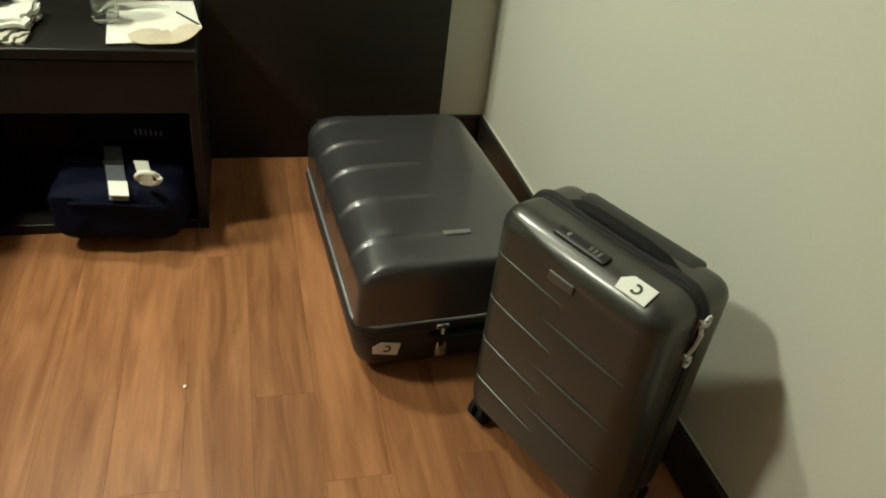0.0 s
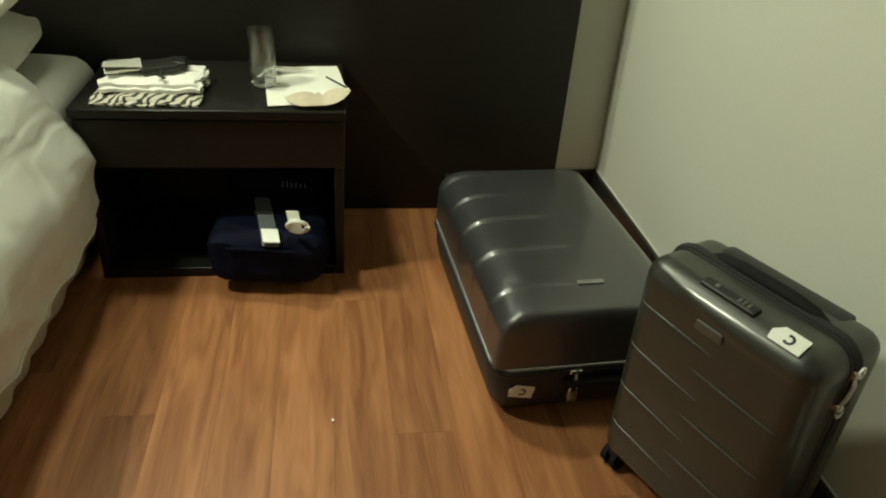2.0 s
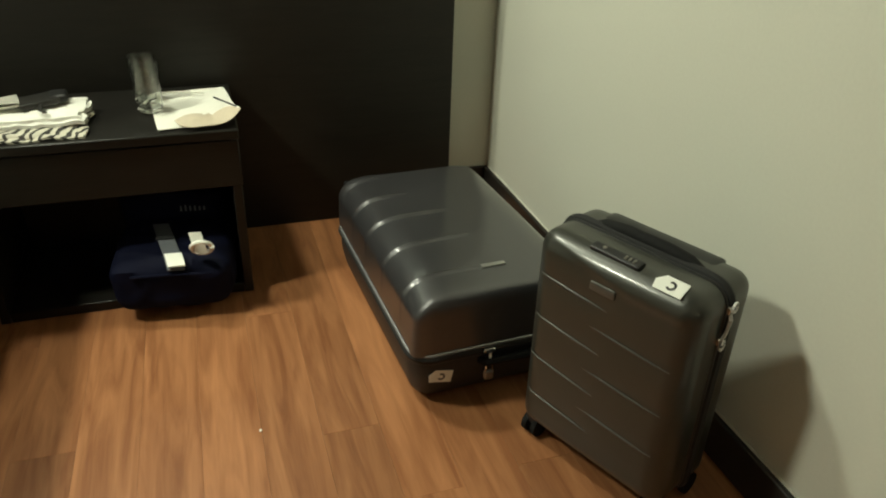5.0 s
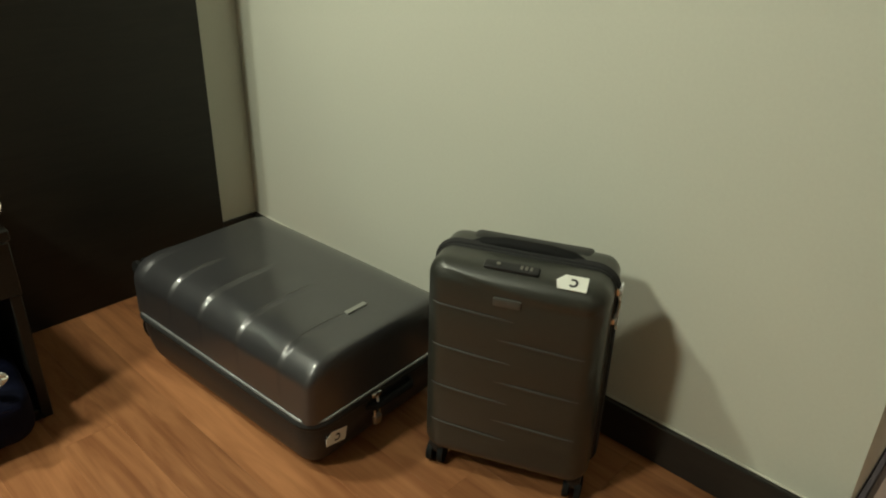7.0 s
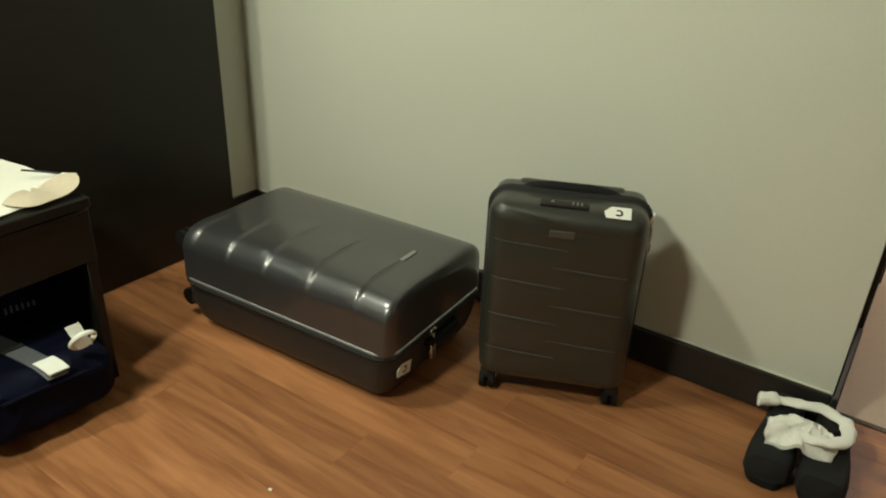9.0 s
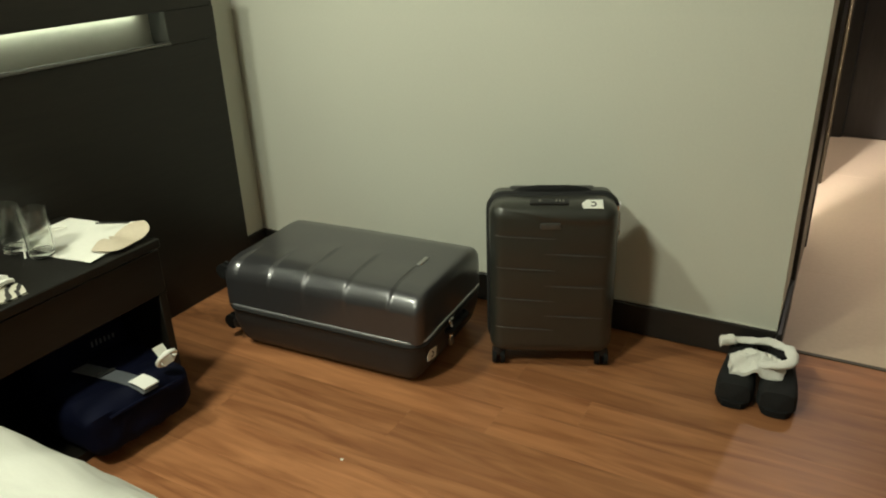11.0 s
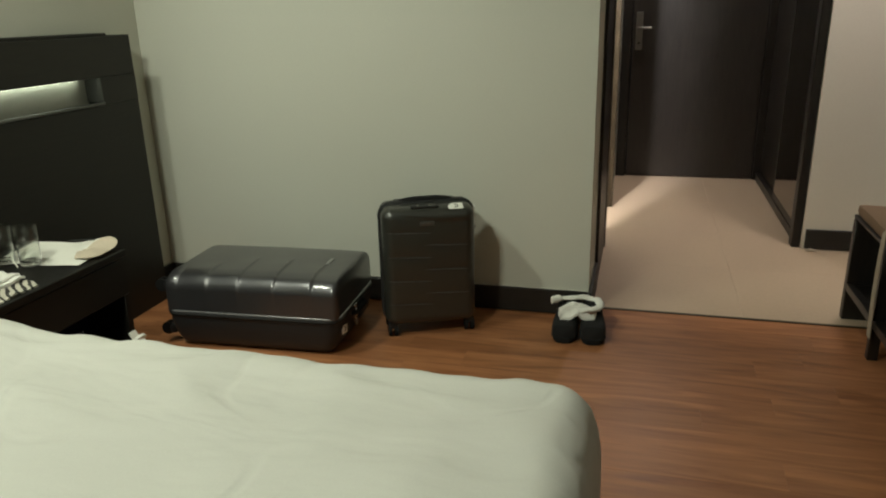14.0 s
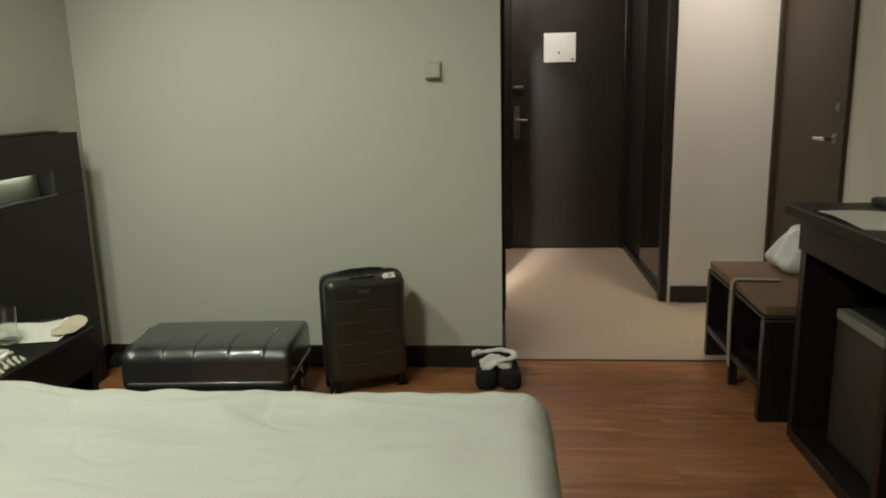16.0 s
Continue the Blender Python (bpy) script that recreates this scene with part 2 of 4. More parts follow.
GREY_END = mat("dull niche end", (0.05, 0.05, 0.043), 0.5, vary=0.05)
LED = glow("light strip", (0.90, 1.0, 0.76), 9.0)
DIFFUSER = glow("lamp diffuser", (1.0, 0.97, 0.76), 6.0)

# ---- mesh helpers ----


def part(name, bm, material, parent=None, label="", smooth=True):
    me = bpy.data.meshes.new(name)
    bmesh.ops.recalc_face_normals(bm, faces=bm.faces)
    for f in bm.faces:
        f.smooth = smooth
    bm.to_mesh(me)
    bm.free()
    me.materials.append(material)
    if smooth:
        me.set_sharp_from_angle(angle=radians(38))
    ob = new(name, me)
    ob.parent = parent
    if label:
        tagged(ob, label)
    return ob


def thing(name, m, label, category, group="", kind=""):
    ob = new(name)
    ob.empty_display_size = 0.05
    ob.matrix_basis = m
    return tagged(ob, label, category, group, kind)


def box(x0, y0, z0, x1, y1, z1, bevel=0.002, bm=None, seg=1):
    bm = bm or bmesh.new()
    made = bmesh.ops.create_cube(bm, size=1.0, matrix=Matrix.Translation(((x0 + x1) / 2, (y0 + y1) / 2, (z0 + z1) / 2))
                                 @ Matrix.Diagonal((x1 - x0, y1 - y0, z1 - z0, 1)))
    if bevel:
        edges = list({e for v in made["verts"] for e in v.link_edges})
        bmesh.ops.bevel(bm, geom=edges, offset=bevel, segments=seg, profile=0.5, affect="EDGES")
    return bm


def soft_box(x0, y0, z0, x1, y1, z1, r, step, change=None, base=True, rz=None):
    """A box with round edges on a fine grid, each vertex moved on by change(v)."""
    bm = bmesh.new()
    lo, hi = Vector((x0, y0, z0)), Vector((x1, y1, z1))
    n = [max(2, round((hi[i] - lo[i]) / step)) for i in range(3)]
    seen = {}

    def at(i, j, k):
        if (i, j, k) not in seen:
            p = Vector([lo[a] + (hi[a] - lo[a]) * q / n[a] for a, q in enumerate((i, j, k))])
            low = lo[2] - r if not base else lo[2]
            inner = Vector((min(max(p.x, x0 + r), x1 - r), min(max(p.y, y0 + r), y1 - r), min(max(p.z, (low + r)), z1 - r)))
            d = p - inner
            if d.length > 1e-9:
                p = inner + d.normalized() * r
            seen[i, j, k] = bm.verts.new(change(p) if change else p)
        return seen[i, j, k]

    for i in range(n[0]):
        for j in range(n[1]):
            bm.faces.new([at(i, j, n[2]), at(i + 1, j, n[2]), at(i + 1, j + 1, n[2]), at(i, j + 1, n[2])])
            if base:
                bm.faces.new([at(i, j, 0), at(i, j + 1, 0), at(i + 1, j + 1, 0), at(i + 1, j, 0)])
    for k in range(n[2]):
        for i in range(n[0]):
            bm.faces.new([at(i, 0, k), at(i + 1, 0, k), at(i + 1, 0, k + 1), at(i, 0, k + 1)])
            bm.faces.new([at(i + 1, n[1], k), at(i, n[1], k), at(i, n[1], k + 1), at(i + 1, n[1], k + 1)])
        for j in range(n[1]):
            bm.faces.new([at(0, j + 1, k), at(0, j, k), at(0, j, k + 1), at(0, j + 1, k + 1)])
            bm.faces.new([at(n[0], j, k), at(n[0], j + 1, k), at(n[0], j + 1, k + 1), at(n[0], j, k + 1)])
    return bm


def tube(points, r, sides=8, closed=False, flat=1.0, bm=None):
    """A round or flattened rod along points; r is one radius or one for each point."""
    bm = bm or bmesh.new()
    pts = [Vector(p) for p in points]
    rings = []
    for i, p in enumerate(pts):
        a = pts[i - 1] if i or closed else p
        b = pts[(i + 1) % len(pts)] if i + 1 < len(pts) or closed else p
        d = (b - a).normalized()
        side = d.cross(Vector((0, 0, 1)))
        side = side.normalized() if side.length > 1e-4 else Vector((1, 0, 0))
        up = side.cross(d)
        q = r[i] if isinstance(r, (list, tuple)) else r
        rings.append([bm.verts.new(p + q * (math.cos(t) * side + flat * math.sin(t) * up))
                      for t in (2 * math.pi * k / sides for k in range(sides))])
    for i in range(len(rings) - (0 if closed else 1)):
        a, b = rings[i], rings[(i + 1) % len(rings)]
        for k in range(sides):
            bm.faces.new([a[k], a[(k + 1) % sides], b[(k + 1) % sides], b[k]])
    if not closed:
        bm.faces.new(rings[0][::-1])
        bm.faces.new(rings[-1])
    return bm


def lathe(profile, sides=28, bm=None, axis=None):
    bm = bm or bmesh.new()
    rings = [[bm.verts.new((r * math.cos(t), r * math.sin(t), z)) for t in (2 * math.pi * k / sides for k in range(sides))] for r, z in profile]
    for a, b in zip(rings, rings[1:]):
        for k in range(sides):
            bm.faces.new([a[k], a[(k + 1) % sides], b[(k + 1) % sides], b[k]])
    bm.faces.new(rings[0][::-1])
    bm.faces.new(rings[-1])
    if axis:
        bmesh.ops.transform(bm, matrix=axis, verts=bm.verts)
    return bm


def sheet(nx, ny, where, thick, way=(0, 0, -1)):
    """A thin cloth or paper: where(u, v) gives a place for u and v from 0 to 1."""
    bm = bmesh.new()
    top = [[bm.verts.new(where(i / nx, j / ny)) for j in range(ny + 1)] for i in range(nx + 1)]
    low = [[bm.verts.new(Vector(where(i / nx, j / ny)) + thick * Vector(way)) for j in range(ny + 1)] for i in range(nx + 1)]
    for i in range(nx):
        for j in range(ny):
            bm.faces.new([top[i][j], top[i + 1][j], top[i + 1][j + 1], top[i][j + 1]])
            bm.faces.new([low[i][j], low[i][j + 1], low[i + 1][j + 1], low[i + 1][j]])
    for i in range(nx):
        bm.faces.new([top[i][0], low[i][0], low[i + 1][0], top[i + 1][0]])
        bm.faces.new([top[i][ny], top[i + 1][ny], low[i + 1][ny], low[i][ny]])
    for j in range(ny):
        bm.faces.new([top[0][j], top[0][j + 1], low[0][j + 1], low[0][j]])
        bm.faces.new([top[nx][j], low[nx][j], low[nx][j + 1], top[nx][j + 1]])
    return bm


def smooth01(a, b, x):
    t = min(max((x - a) / (b - a), 0), 1)
    return t * t * (3 - 2 * t)


def structure(name, bm, material, label, category="", smooth=False):
    return tagged(part(name, bm, material, None, "", smooth), label, category or "wall", "", "structure")


# ---- the room ----
H = 2.5
SIDE_END, HALL_END, RIGHT, NEAR, TILES = 1.90, 2.63, 3.42, -4.3, 0.085

structure("wall_head", box(-0.12, NEAR, 0, 0, 0.12, H, 0), PAINT, "pale green painted plaster wall behind the headboard")
structure("wall_side", box(0, 0, 0, SIDE_END - 0.1, 0.1, H, 0), PAINT, "pale green painted plaster wall behind the suitcases")
structure("wall_end", box(0.0, NEAR - 0.12, 0, RIGHT, NEAR, H, 0), PAINT_UNSEEN_DIM, "unseen beige end wall darkened to bounce less light")
DOOR_Y = (0.20, 1.04)
right = bmesh.new()
box(RIGHT, NEAR - 0.12, 0, RIGHT + 0.12, DOOR_Y[0], H, 0, right)
box(RIGHT, DOOR_Y[1] + 0.0, 0, RIGHT + 0.12, HALL_END + 0.12, H, 0, right)
box(RIGHT, DOOR_Y[0], 2.06, RIGHT + 0.12, DOOR_Y[1], H, 0, right)
structure("wall_right", right, PAINT_WARM, "cream painted wall behind the desk with a doorway")
structure("wall_wardrobe_end", box(2.872, 1.06, 0, RIGHT, 1.14, H, 0), PAINT_WARM, "cream painted short wall beside the wardrobe")
BATH = (0.93, 1.73)
hall = bmesh.new()
box(SIDE_END - 0.1, 0.0, 0, SIDE_END, BATH[0], H, 0, hall)
box(SIDE_END - 0.1, BATH[1], 0, SIDE_END, HALL_END, H, 0, hall)
box(SIDE_END - 0.1, BATH[0], 2.05, SIDE_END, BATH[1], H, 0, hall)
structure("wall_hall", hall, PAINT, "pale painted hall wall with the bathroom doorway")
front = bmesh.new()
box(SIDE_END - 0.1, HALL_END, 0, 1.93, HALL_END + 0.12, H, 0, front)
box(2.87, HALL_END, 0, RIGHT, HALL_END + 0.12, H, 0, front)
box(1.93, HALL_END, 2.10, 2.87, HALL_END + 0.12, H, 0, front)
structure("wall_entrance", front, PAINT_WARM, "cream wall round the entrance door")
structure("wall_bathroom", box(0, HALL_END, 0, SIDE_END - 0.1, HALL_END + 0.12, H, 0), PAINT, "pale bathroom wall")
structure("ceiling", box(-0.12, NEAR - 0.12, H, RIGHT + 0.12, HALL_END + 0.12, H + 0.1, 0), CEILING, "unseen painted ceiling greyed to bounce less light", "ceiling")

# skirting boards with a pale bead of sealant on top
SK = 0.104


def skirting(x0, y0, x1, y1):
    return structure("baseboard", box(x0, y0, 0.004, x1, y1, SK, 0.003), SKIRTING, "dark brown wooden skirting board", "baseboard", True)


skirting(0.017, -0.016, SIDE_END - 0.001, -0.001)
skirting(0.001, -0.17, 0.016, -0.001)
skirting(SIDE_END + 0.001, -0.016, SIDE_END + 0.016, 0.36)
skirting(2.885, 1.044, RIGHT - 0.02, 1.059)
structure("trim", box(0.017, -0.006, SK, SIDE_END, -0.001, SK + 0.004, 0.001), CAULK, "pale sealant bead on the skirting", "trim")
structure("trim", box(0.001, -0.16, SK, 0.006, -0.007, SK + 0.004, 0.001), CAULK, "pale sealant bead on the skirting", "trim")

# panelled jamb of the bathroom doorway
structure("trim", box(SIDE_END, 0.37, 0, SIDE_END + 0.014, BATH[0] - 0.03, 2.10, 0.002), WENGE_UP, "dark wooden panel on the hall wall", "trim", True)
casing = bmesh.new()
box(SIDE_END - 0.11, BATH[0] - 0.03, 0, SIDE_END + 0.02, BATH[0] + 0.015, 2.07, 0.003, casing)
box(SIDE_END - 0.11, BATH[1] - 0.015, 0, SIDE_END + 0.02, BATH[1] + 0.05, 2.07, 0.003, casing)
box(SIDE_END - 0.11, BATH[0] + 0.015, 2.035, SIDE_END + 0.02, BATH[1] - 0.015, 2.07, 0.003, casing)
structure("trim", casing, BROWN, "brown wooden casing of the bathroom doorway", "door casing", True)

# ---- the entrance door ----
door = thing("door_1", pose(1.93, HALL_END, 0), "dark brown wooden entrance door with steel lock", "door", "", "structure")
bm = bmesh.new()
box(0.001, -0.003, 0, 0.04, 0.10, 2.10, 0.002, bm)
box(0.90, -0.003, 0, 0.939, 0.10, 2.10, 0.002, bm)
box(0.04, -0.003, 2.06, 0.90, 0.10, 2.10, 0.002, bm)
box(-0.027, -0.022, 0, 0.036, -0.004, 2.14, 0.003, bm)
box(0.904, -0.022, 0, 0.975, -0.004, 2.14, 0.003, bm)
box(0.036, -0.022, 2.064, 0.904, -0.004, 2.14, 0.003, bm)
part("door_frame", bm, WENGE_UP, door)
leaf = part("leaf", box(0.042, 0.0, 0.006, 0.898, 0.04, 2.058, 0.003), DOOR, door)
part("lock_plate", soft_box(0.062, -0.012, 0.885, 0.108, 0.002, 1.135, 0.006, 0.006), STEEL, leaf, "brushed steel lock plate")
part("handle", tube([(0.085, -0.012, 1.03), (0.085, -0.05, 1.03), (0.10, -0.056, 1.03), (0.165, -0.056, 1.03)], 0.008, 10), STEEL, leaf, "steel lever handle")
part("keyhole", lathe([(0.006, 0), (0.009, 0.002), (0.009, 0.004)], 14, None, pose(0.085, -0.0135, 0.93, 90)), BLACK, leaf)
part("latch", box(0.055, -0.022, 1.268, 0.135, -0.001, 1.292, 0.004), STEEL, leaf, "steel safety latch")
notice = part("notice", box(0.292, -0.006, 1.462, 0.534, -0.001, 1.678, 0.001), STICKER, leaf, "white printed door notice")
part("print_mark", box(0.40, -0.0075, 1.525, 0.412, -0.0062, 1.54, 0), PRINT, notice)
part("print_bar", box(0.50, -0.0075, 1.475, 0.52, -0.0062, 1.487, 0), PRINT, notice)

# ---- the brown side door ----
side = thing("door_2", pose(RIGHT, DOOR_Y[0], 0), "closed brown wooden door with steel lever handle", "door", "", "structure")
w = DOOR_Y[1] - DOOR_Y[0]
bm = bmesh.new()
box(-0.02, -0.035, 0, 0.12, 0.03, 2.09, 0.003, bm)
box(-0.02, w - 0.03, 0, 0.12, w - 0.0005, 2.09, 0.003, bm)
box(-0.02, 0.03, 2.04, 0.12, w - 0.03, 2.09, 0.003, bm)
part("door_frame", bm, BROWN, side)
leaf2 = part("leaf", box(0.0, 0.032, 0.006, 0.04, w - 0.032, 2.038, 0.002), BROWN, side)
part("handle_rose", lathe([(0.024, 0), (0.024, 0.006), (0.012, 0.010)], 20, None, pose(0, 0.09, 1.0, 0, -90)), STEEL, leaf2)
part("handle", tube([(-0.008, 0.09, 1.0), (-0.05, 0.09, 1.0), (-0.056, 0.11, 1.0), (-0.056, 0.185, 1.0)], 0.009, 10), CHROME, leaf2, "chrome lever handle")
part("lock_rose", lathe([(0.02, 0), (0.02, 0.006), (0.010, 0.012)], 20, None, pose(0, 0.075, 1.14, 0, -90)), STEEL, leaf2)

# ---- the wardrobe along the hall ----
robe = thing("wardrobe", pose(2.85, 1.09, 0), "dark wooden built-in wardrobe with smoked mirror sliding doors", "wardrobe")
part("end_post", box(-0.02, -0.012, 0, 0.0215, 0.06, 2.49, 0.003), WENGE_UP, robe)
part("body", box(0.06, 0.06, 0, 0.56, 1.53, 2.49, 0.003), WENGE_UP, robe)
part("plinth", box(0.0, 0.065, 0.001, 0.055, 1.52, 0.05, 0.003), WENGE_UP, robe)
for k, (a, b, out) in enumerate(((0.065, 0.80, 0.0), (0.79, 1.52, 0.028))):
    d = part("sliding_door", box(out + 0.004, a, 0.052, out + 0.024, b, 2.40, 0.002), WENGE_UP, robe)
    part("mirror_panel", box(out, a + 0.05, 0.10, out + 0.0035, b - 0.05, 2.35, 0), MIRROR if k == 0 else WENGE_UP, d)

# ---- thermostat on the side wall ----
th = thing("wall_thermostat", pose(1.613, 0, 1.345), "small cream plastic thermostat box on the wall", "thermostat")
CREAM = mat("cream plastic", (0.57, 0.56, 0.47), 0.5, vary=0.04)
part("back_plate", box(-0.036, -0.008, -0.036, 0.036, -0.0005, 0.036, 0.003), CREAM, th)
part("cover", soft_box(-0.032, -0.022, -0.034, 0.032, -0.0085, 0.030, 0.006, 0.006), CREAM, th)
part("lower_lip", box(-0.033, -0.024, -0.041, 0.033, -0.0085, -0.035, 0.002), CUSHION, th, "brown lower edge")

# ---- ceiling lamps, out of view ----
for x, y in LAMPS:
    c = thing("ceiling_light", pose(x, y, H), "round recessed ceiling light with frosted diffuser", "ceiling light", "ceiling lights")
    part("frame", lathe([(0.11, -0.002), (0.115, -0.012), (0.10, -0.020), (0.088, -0.020)], 32), STEEL, c)
    part("diffuser", lathe([(0.085, -0.021), (0.07, -0.026), (0.02, -0.028)], 32), DIFFUSER, c)

# Made-up fitting, out of view, to carry the fill light over the desk.
dl = thing("desk_lamp", pose(RIGHT, -2.45, 2.10), "added unseen wall lamp with frosted shade above the desk", "wall lamp")
part("wall_plate", lathe([(0.05, 0.0005), (0.05, 0.012), (0.03, 0.02)], 24, None, pose(0, 0, 0, 0, -90)), STEEL, dl)
part("shade", lathe([(0.04, -0.06), (0.06, 0.0), (0.06, 0.06), (0.02, 0.09)], 24, None, pose(-0.10, 0, 0)), DIFFUSER, dl)

# ---- headboard with a lit niche ----
HX, HY0, HY1, HT = 0.085, -3.9, -0.172, 1.122
NY0, NY1, NZ0, NZ1 = -1.46, -0.37, 0.872, 0.972
hb = thing("headboard", pose(0, 0, 0), "dark wenge headboard panel with a lit niche", "headboard")
part("lower_panel", box(0.002, HY0, 0.0, HX, HY1, NZ0, 0.002), HEAD, hb)
part("upper_panel", box(0.002, HY0, NZ1, HX, HY1, HT, 0.002), HEAD, hb)
part("end_panel", box(0.002, NY1, NZ0, HX, HY1, NZ1, 0.0), HEAD, hb)
part("end_panel", box(0.002, HY0, NZ0, HX, NY0, NZ1, 0.0), HEAD, hb)
part("niche_back", box(0.003, NY0, NZ0, 0.012, NY1, NZ1, 0), NICHE, hb, "pale lining of the niche")
part("light_strip", box(0.018, NY0 + 0.02, NZ1 - 0.006, 0.030, NY1 - 0.055, NZ1 - 0.001, 0.001), LED, hb, "glowing light strip")
part("niche_end", box(0.0125, NY1 - 0.005, NZ0 + 0.011, HX - 0.001, NY1 - 0.0005, NZ1 - 0.0005, 0), GREY_END, hb, "grey end of the niche")
part("ledge", box(0.072, NY0, NZ0 + 0.0005, HX + 0.006, NY1, NZ0 + 0.010, 0.002), EMBLEM_DIM, hb, "grey metal ledge of the niche")
part("top_cap", box(0.002, HY0, HT + 0.0005, HX - 0.01, -0.29, HT + 0.010, 0.002), HEAD, hb)
sock = thing("socket_plate", pose(HX, -1.303, 0.77), "grey socket plate on the headboard", "socket")
part("plate", box(0.0005, -0.035, -0.035, 0.008, 0.035, 0.035, 0.003), GREYSTRAP, sock)
part("insert", box(0.0085, -0.02, -0.02, 0.011, 0.02, 0.02, 0.002), BLACK, sock)

# small switch plate with one letter on it
sw = thing("switch_plate", pose(HX, -1.142, 0.754), "small dark switch plate with a letter", "switch")
part("plate", box(0.0005, -0.020, -0.022, 0.006, 0.020, 0.022, 0.002), BLACK, sw)
fontdata = bpy.data.curves.new("letter", "FONT")
fontdata.body, fontdata.size, fontdata.extrude, fontdata.align_x = "L", 0.032, 0.0004, "CENTER"
fontdata.materials.append(STICKER)
letter = new("letter", fontdata)
letter.matrix_basis = pose(0.0066, 0.0, -0.011, 90, 0, 90)
letter.parent = sw

# ---- nightstand ----
NX, NA, NB, NT = 0.475, -1.50, -0.858, 0.476
ns = thing("nightstand", pose(HX, 0, 0), "dark wenge nightstand with a drawer over an open shelf", "nightstand")
part("top", box(0.0005, NA, NT - 0.025, NX - HX, NB, NT, 0.003), WENGE, ns)
part("carcass", box(0.0005, NA + 0.005, 0.325, NX - HX - 0.03, NB - 0.005, NT - 0.026, 0.002), WENGE, ns)
part("drawer_front", box(NX - HX - 0.029, NA + 0.003, 0.322, NX - HX - 0.008, NB - 0.003, NT - 0.029, 0.003), WENGE, ns)
part("bottom_panel", box(0.0005, NA + 0.031, 0.0, NX - HX - 0.012, NB - 0.031, 0.028, 0.002), WENGE, ns)
part("back_panel", box(0.0005, NA + 0.031, 0.029, 0.014, NB - 0.031, 0.324, 0.001), WENGE, ns)
part("side_panel", box(0.0005, NA + 0.006, 0.0, NX - HX - 0.010, NA + 0.03, 0.324, 0.002), WENGE, ns)
part("side_panel", box(0.0005, NB - 0.03, 0.0, NX - HX - 0.010, NB - 0.006, 0.324, 0.002), WENGE, ns)

# ---- bed ----
BY0, BY1, BX1 = -3.1, -1.55, 1.99
bed = thing("bed", pose(0, 0, 0), "double bed with beige skirted base and white sheet", "bed")


def skirt_fold(p):
    f = 0.006 * math.sin(p.x * 46 + 2 * math.sin(p.x * 7)) * (1 - p.z / 0.32)
    f -= 0.022 * math.exp(-((p.x - 1.17 - 0.1 * (0.3 - p.z)) / 0.010) ** 2)
    return p + Vector((0.004 * math.sin(p.y * 40), f, 0))


part("base", soft_box(0.10, BY0, 0.012, BX1 - 0.03, BY1, 0.30, 0.03, 0.02, skirt_fold), SKIRT, bed, "beige fabric bed base")


def sag(p):
    return p + Vector((0, 0, 0.006 * noise.noise(p * 4)))


part("mattress", soft_box(0.095, BY0 + 0.0, 0.302, BX1 - 0.02, BY1 + 0.03, 0.50, 0.06, 0.04, sag), LINEN, bed, "white sheeted mattress")


def pillow(name, m, sx, sy, sz, label):
    def puff(p):
        u, v = p.x / (sx / 2), p.y / (sy / 2)
        k = (1 - 0.88 * abs(u) ** 3.2) * (1 - 0.88 * abs(v) ** 3.2)
        pull = 1 - 0.10 * (abs(u * v)) ** 0.0 * (1 - abs(v) ** 2) * abs(u) ** 4
        w = 0.012 * noise.noise(Vector((p.x * 7, p.y * 7, p.z * 3 + sx)))
        c = 1 - 0.15 * abs(u * v) ** 3
        return Vector((p.x * pull * c, p.y * c * (1 - 0.05 * (1 - u * u) * abs(v) ** 4), p.z * max(0.13, k) + w))

    ob = part(name, soft_box(-sx / 2, -sy / 2, -sz / 2, sx / 2, sy / 2, sz / 2, 0.02, 0.022, puff), LINEN)
    ob.matrix_basis = m
    return tagged(ob, label, "pillow", "pillows on the bed")


pillow("pillow", pose(0.36, -1.93, 0.572, 0, 4, 3), 0.46, 0.70, 0.17, "plump white cotton pillow under another pillow")
pillow("pillow", pose(0.35, -1.92, 0.690, 3, 8, -4), 0.46, 0.72, 0.17, "plump white cotton pillow on another pillow")
pillow("pillow", pose(0.36, -2.74, 0.572, 0, 4, -2), 0.46, 0.68, 0.17, "plump white cotton pillow under another pillow")
pillow("pillow", pose(0.35, -2.72, 0.690, -2, 8, 3), 0.46, 0.68, 0.17, "plump white cotton pillow on another pillow")

DX0, DX1, DY0, DY1 = 0.42, 2.03, -3.2, -1.458


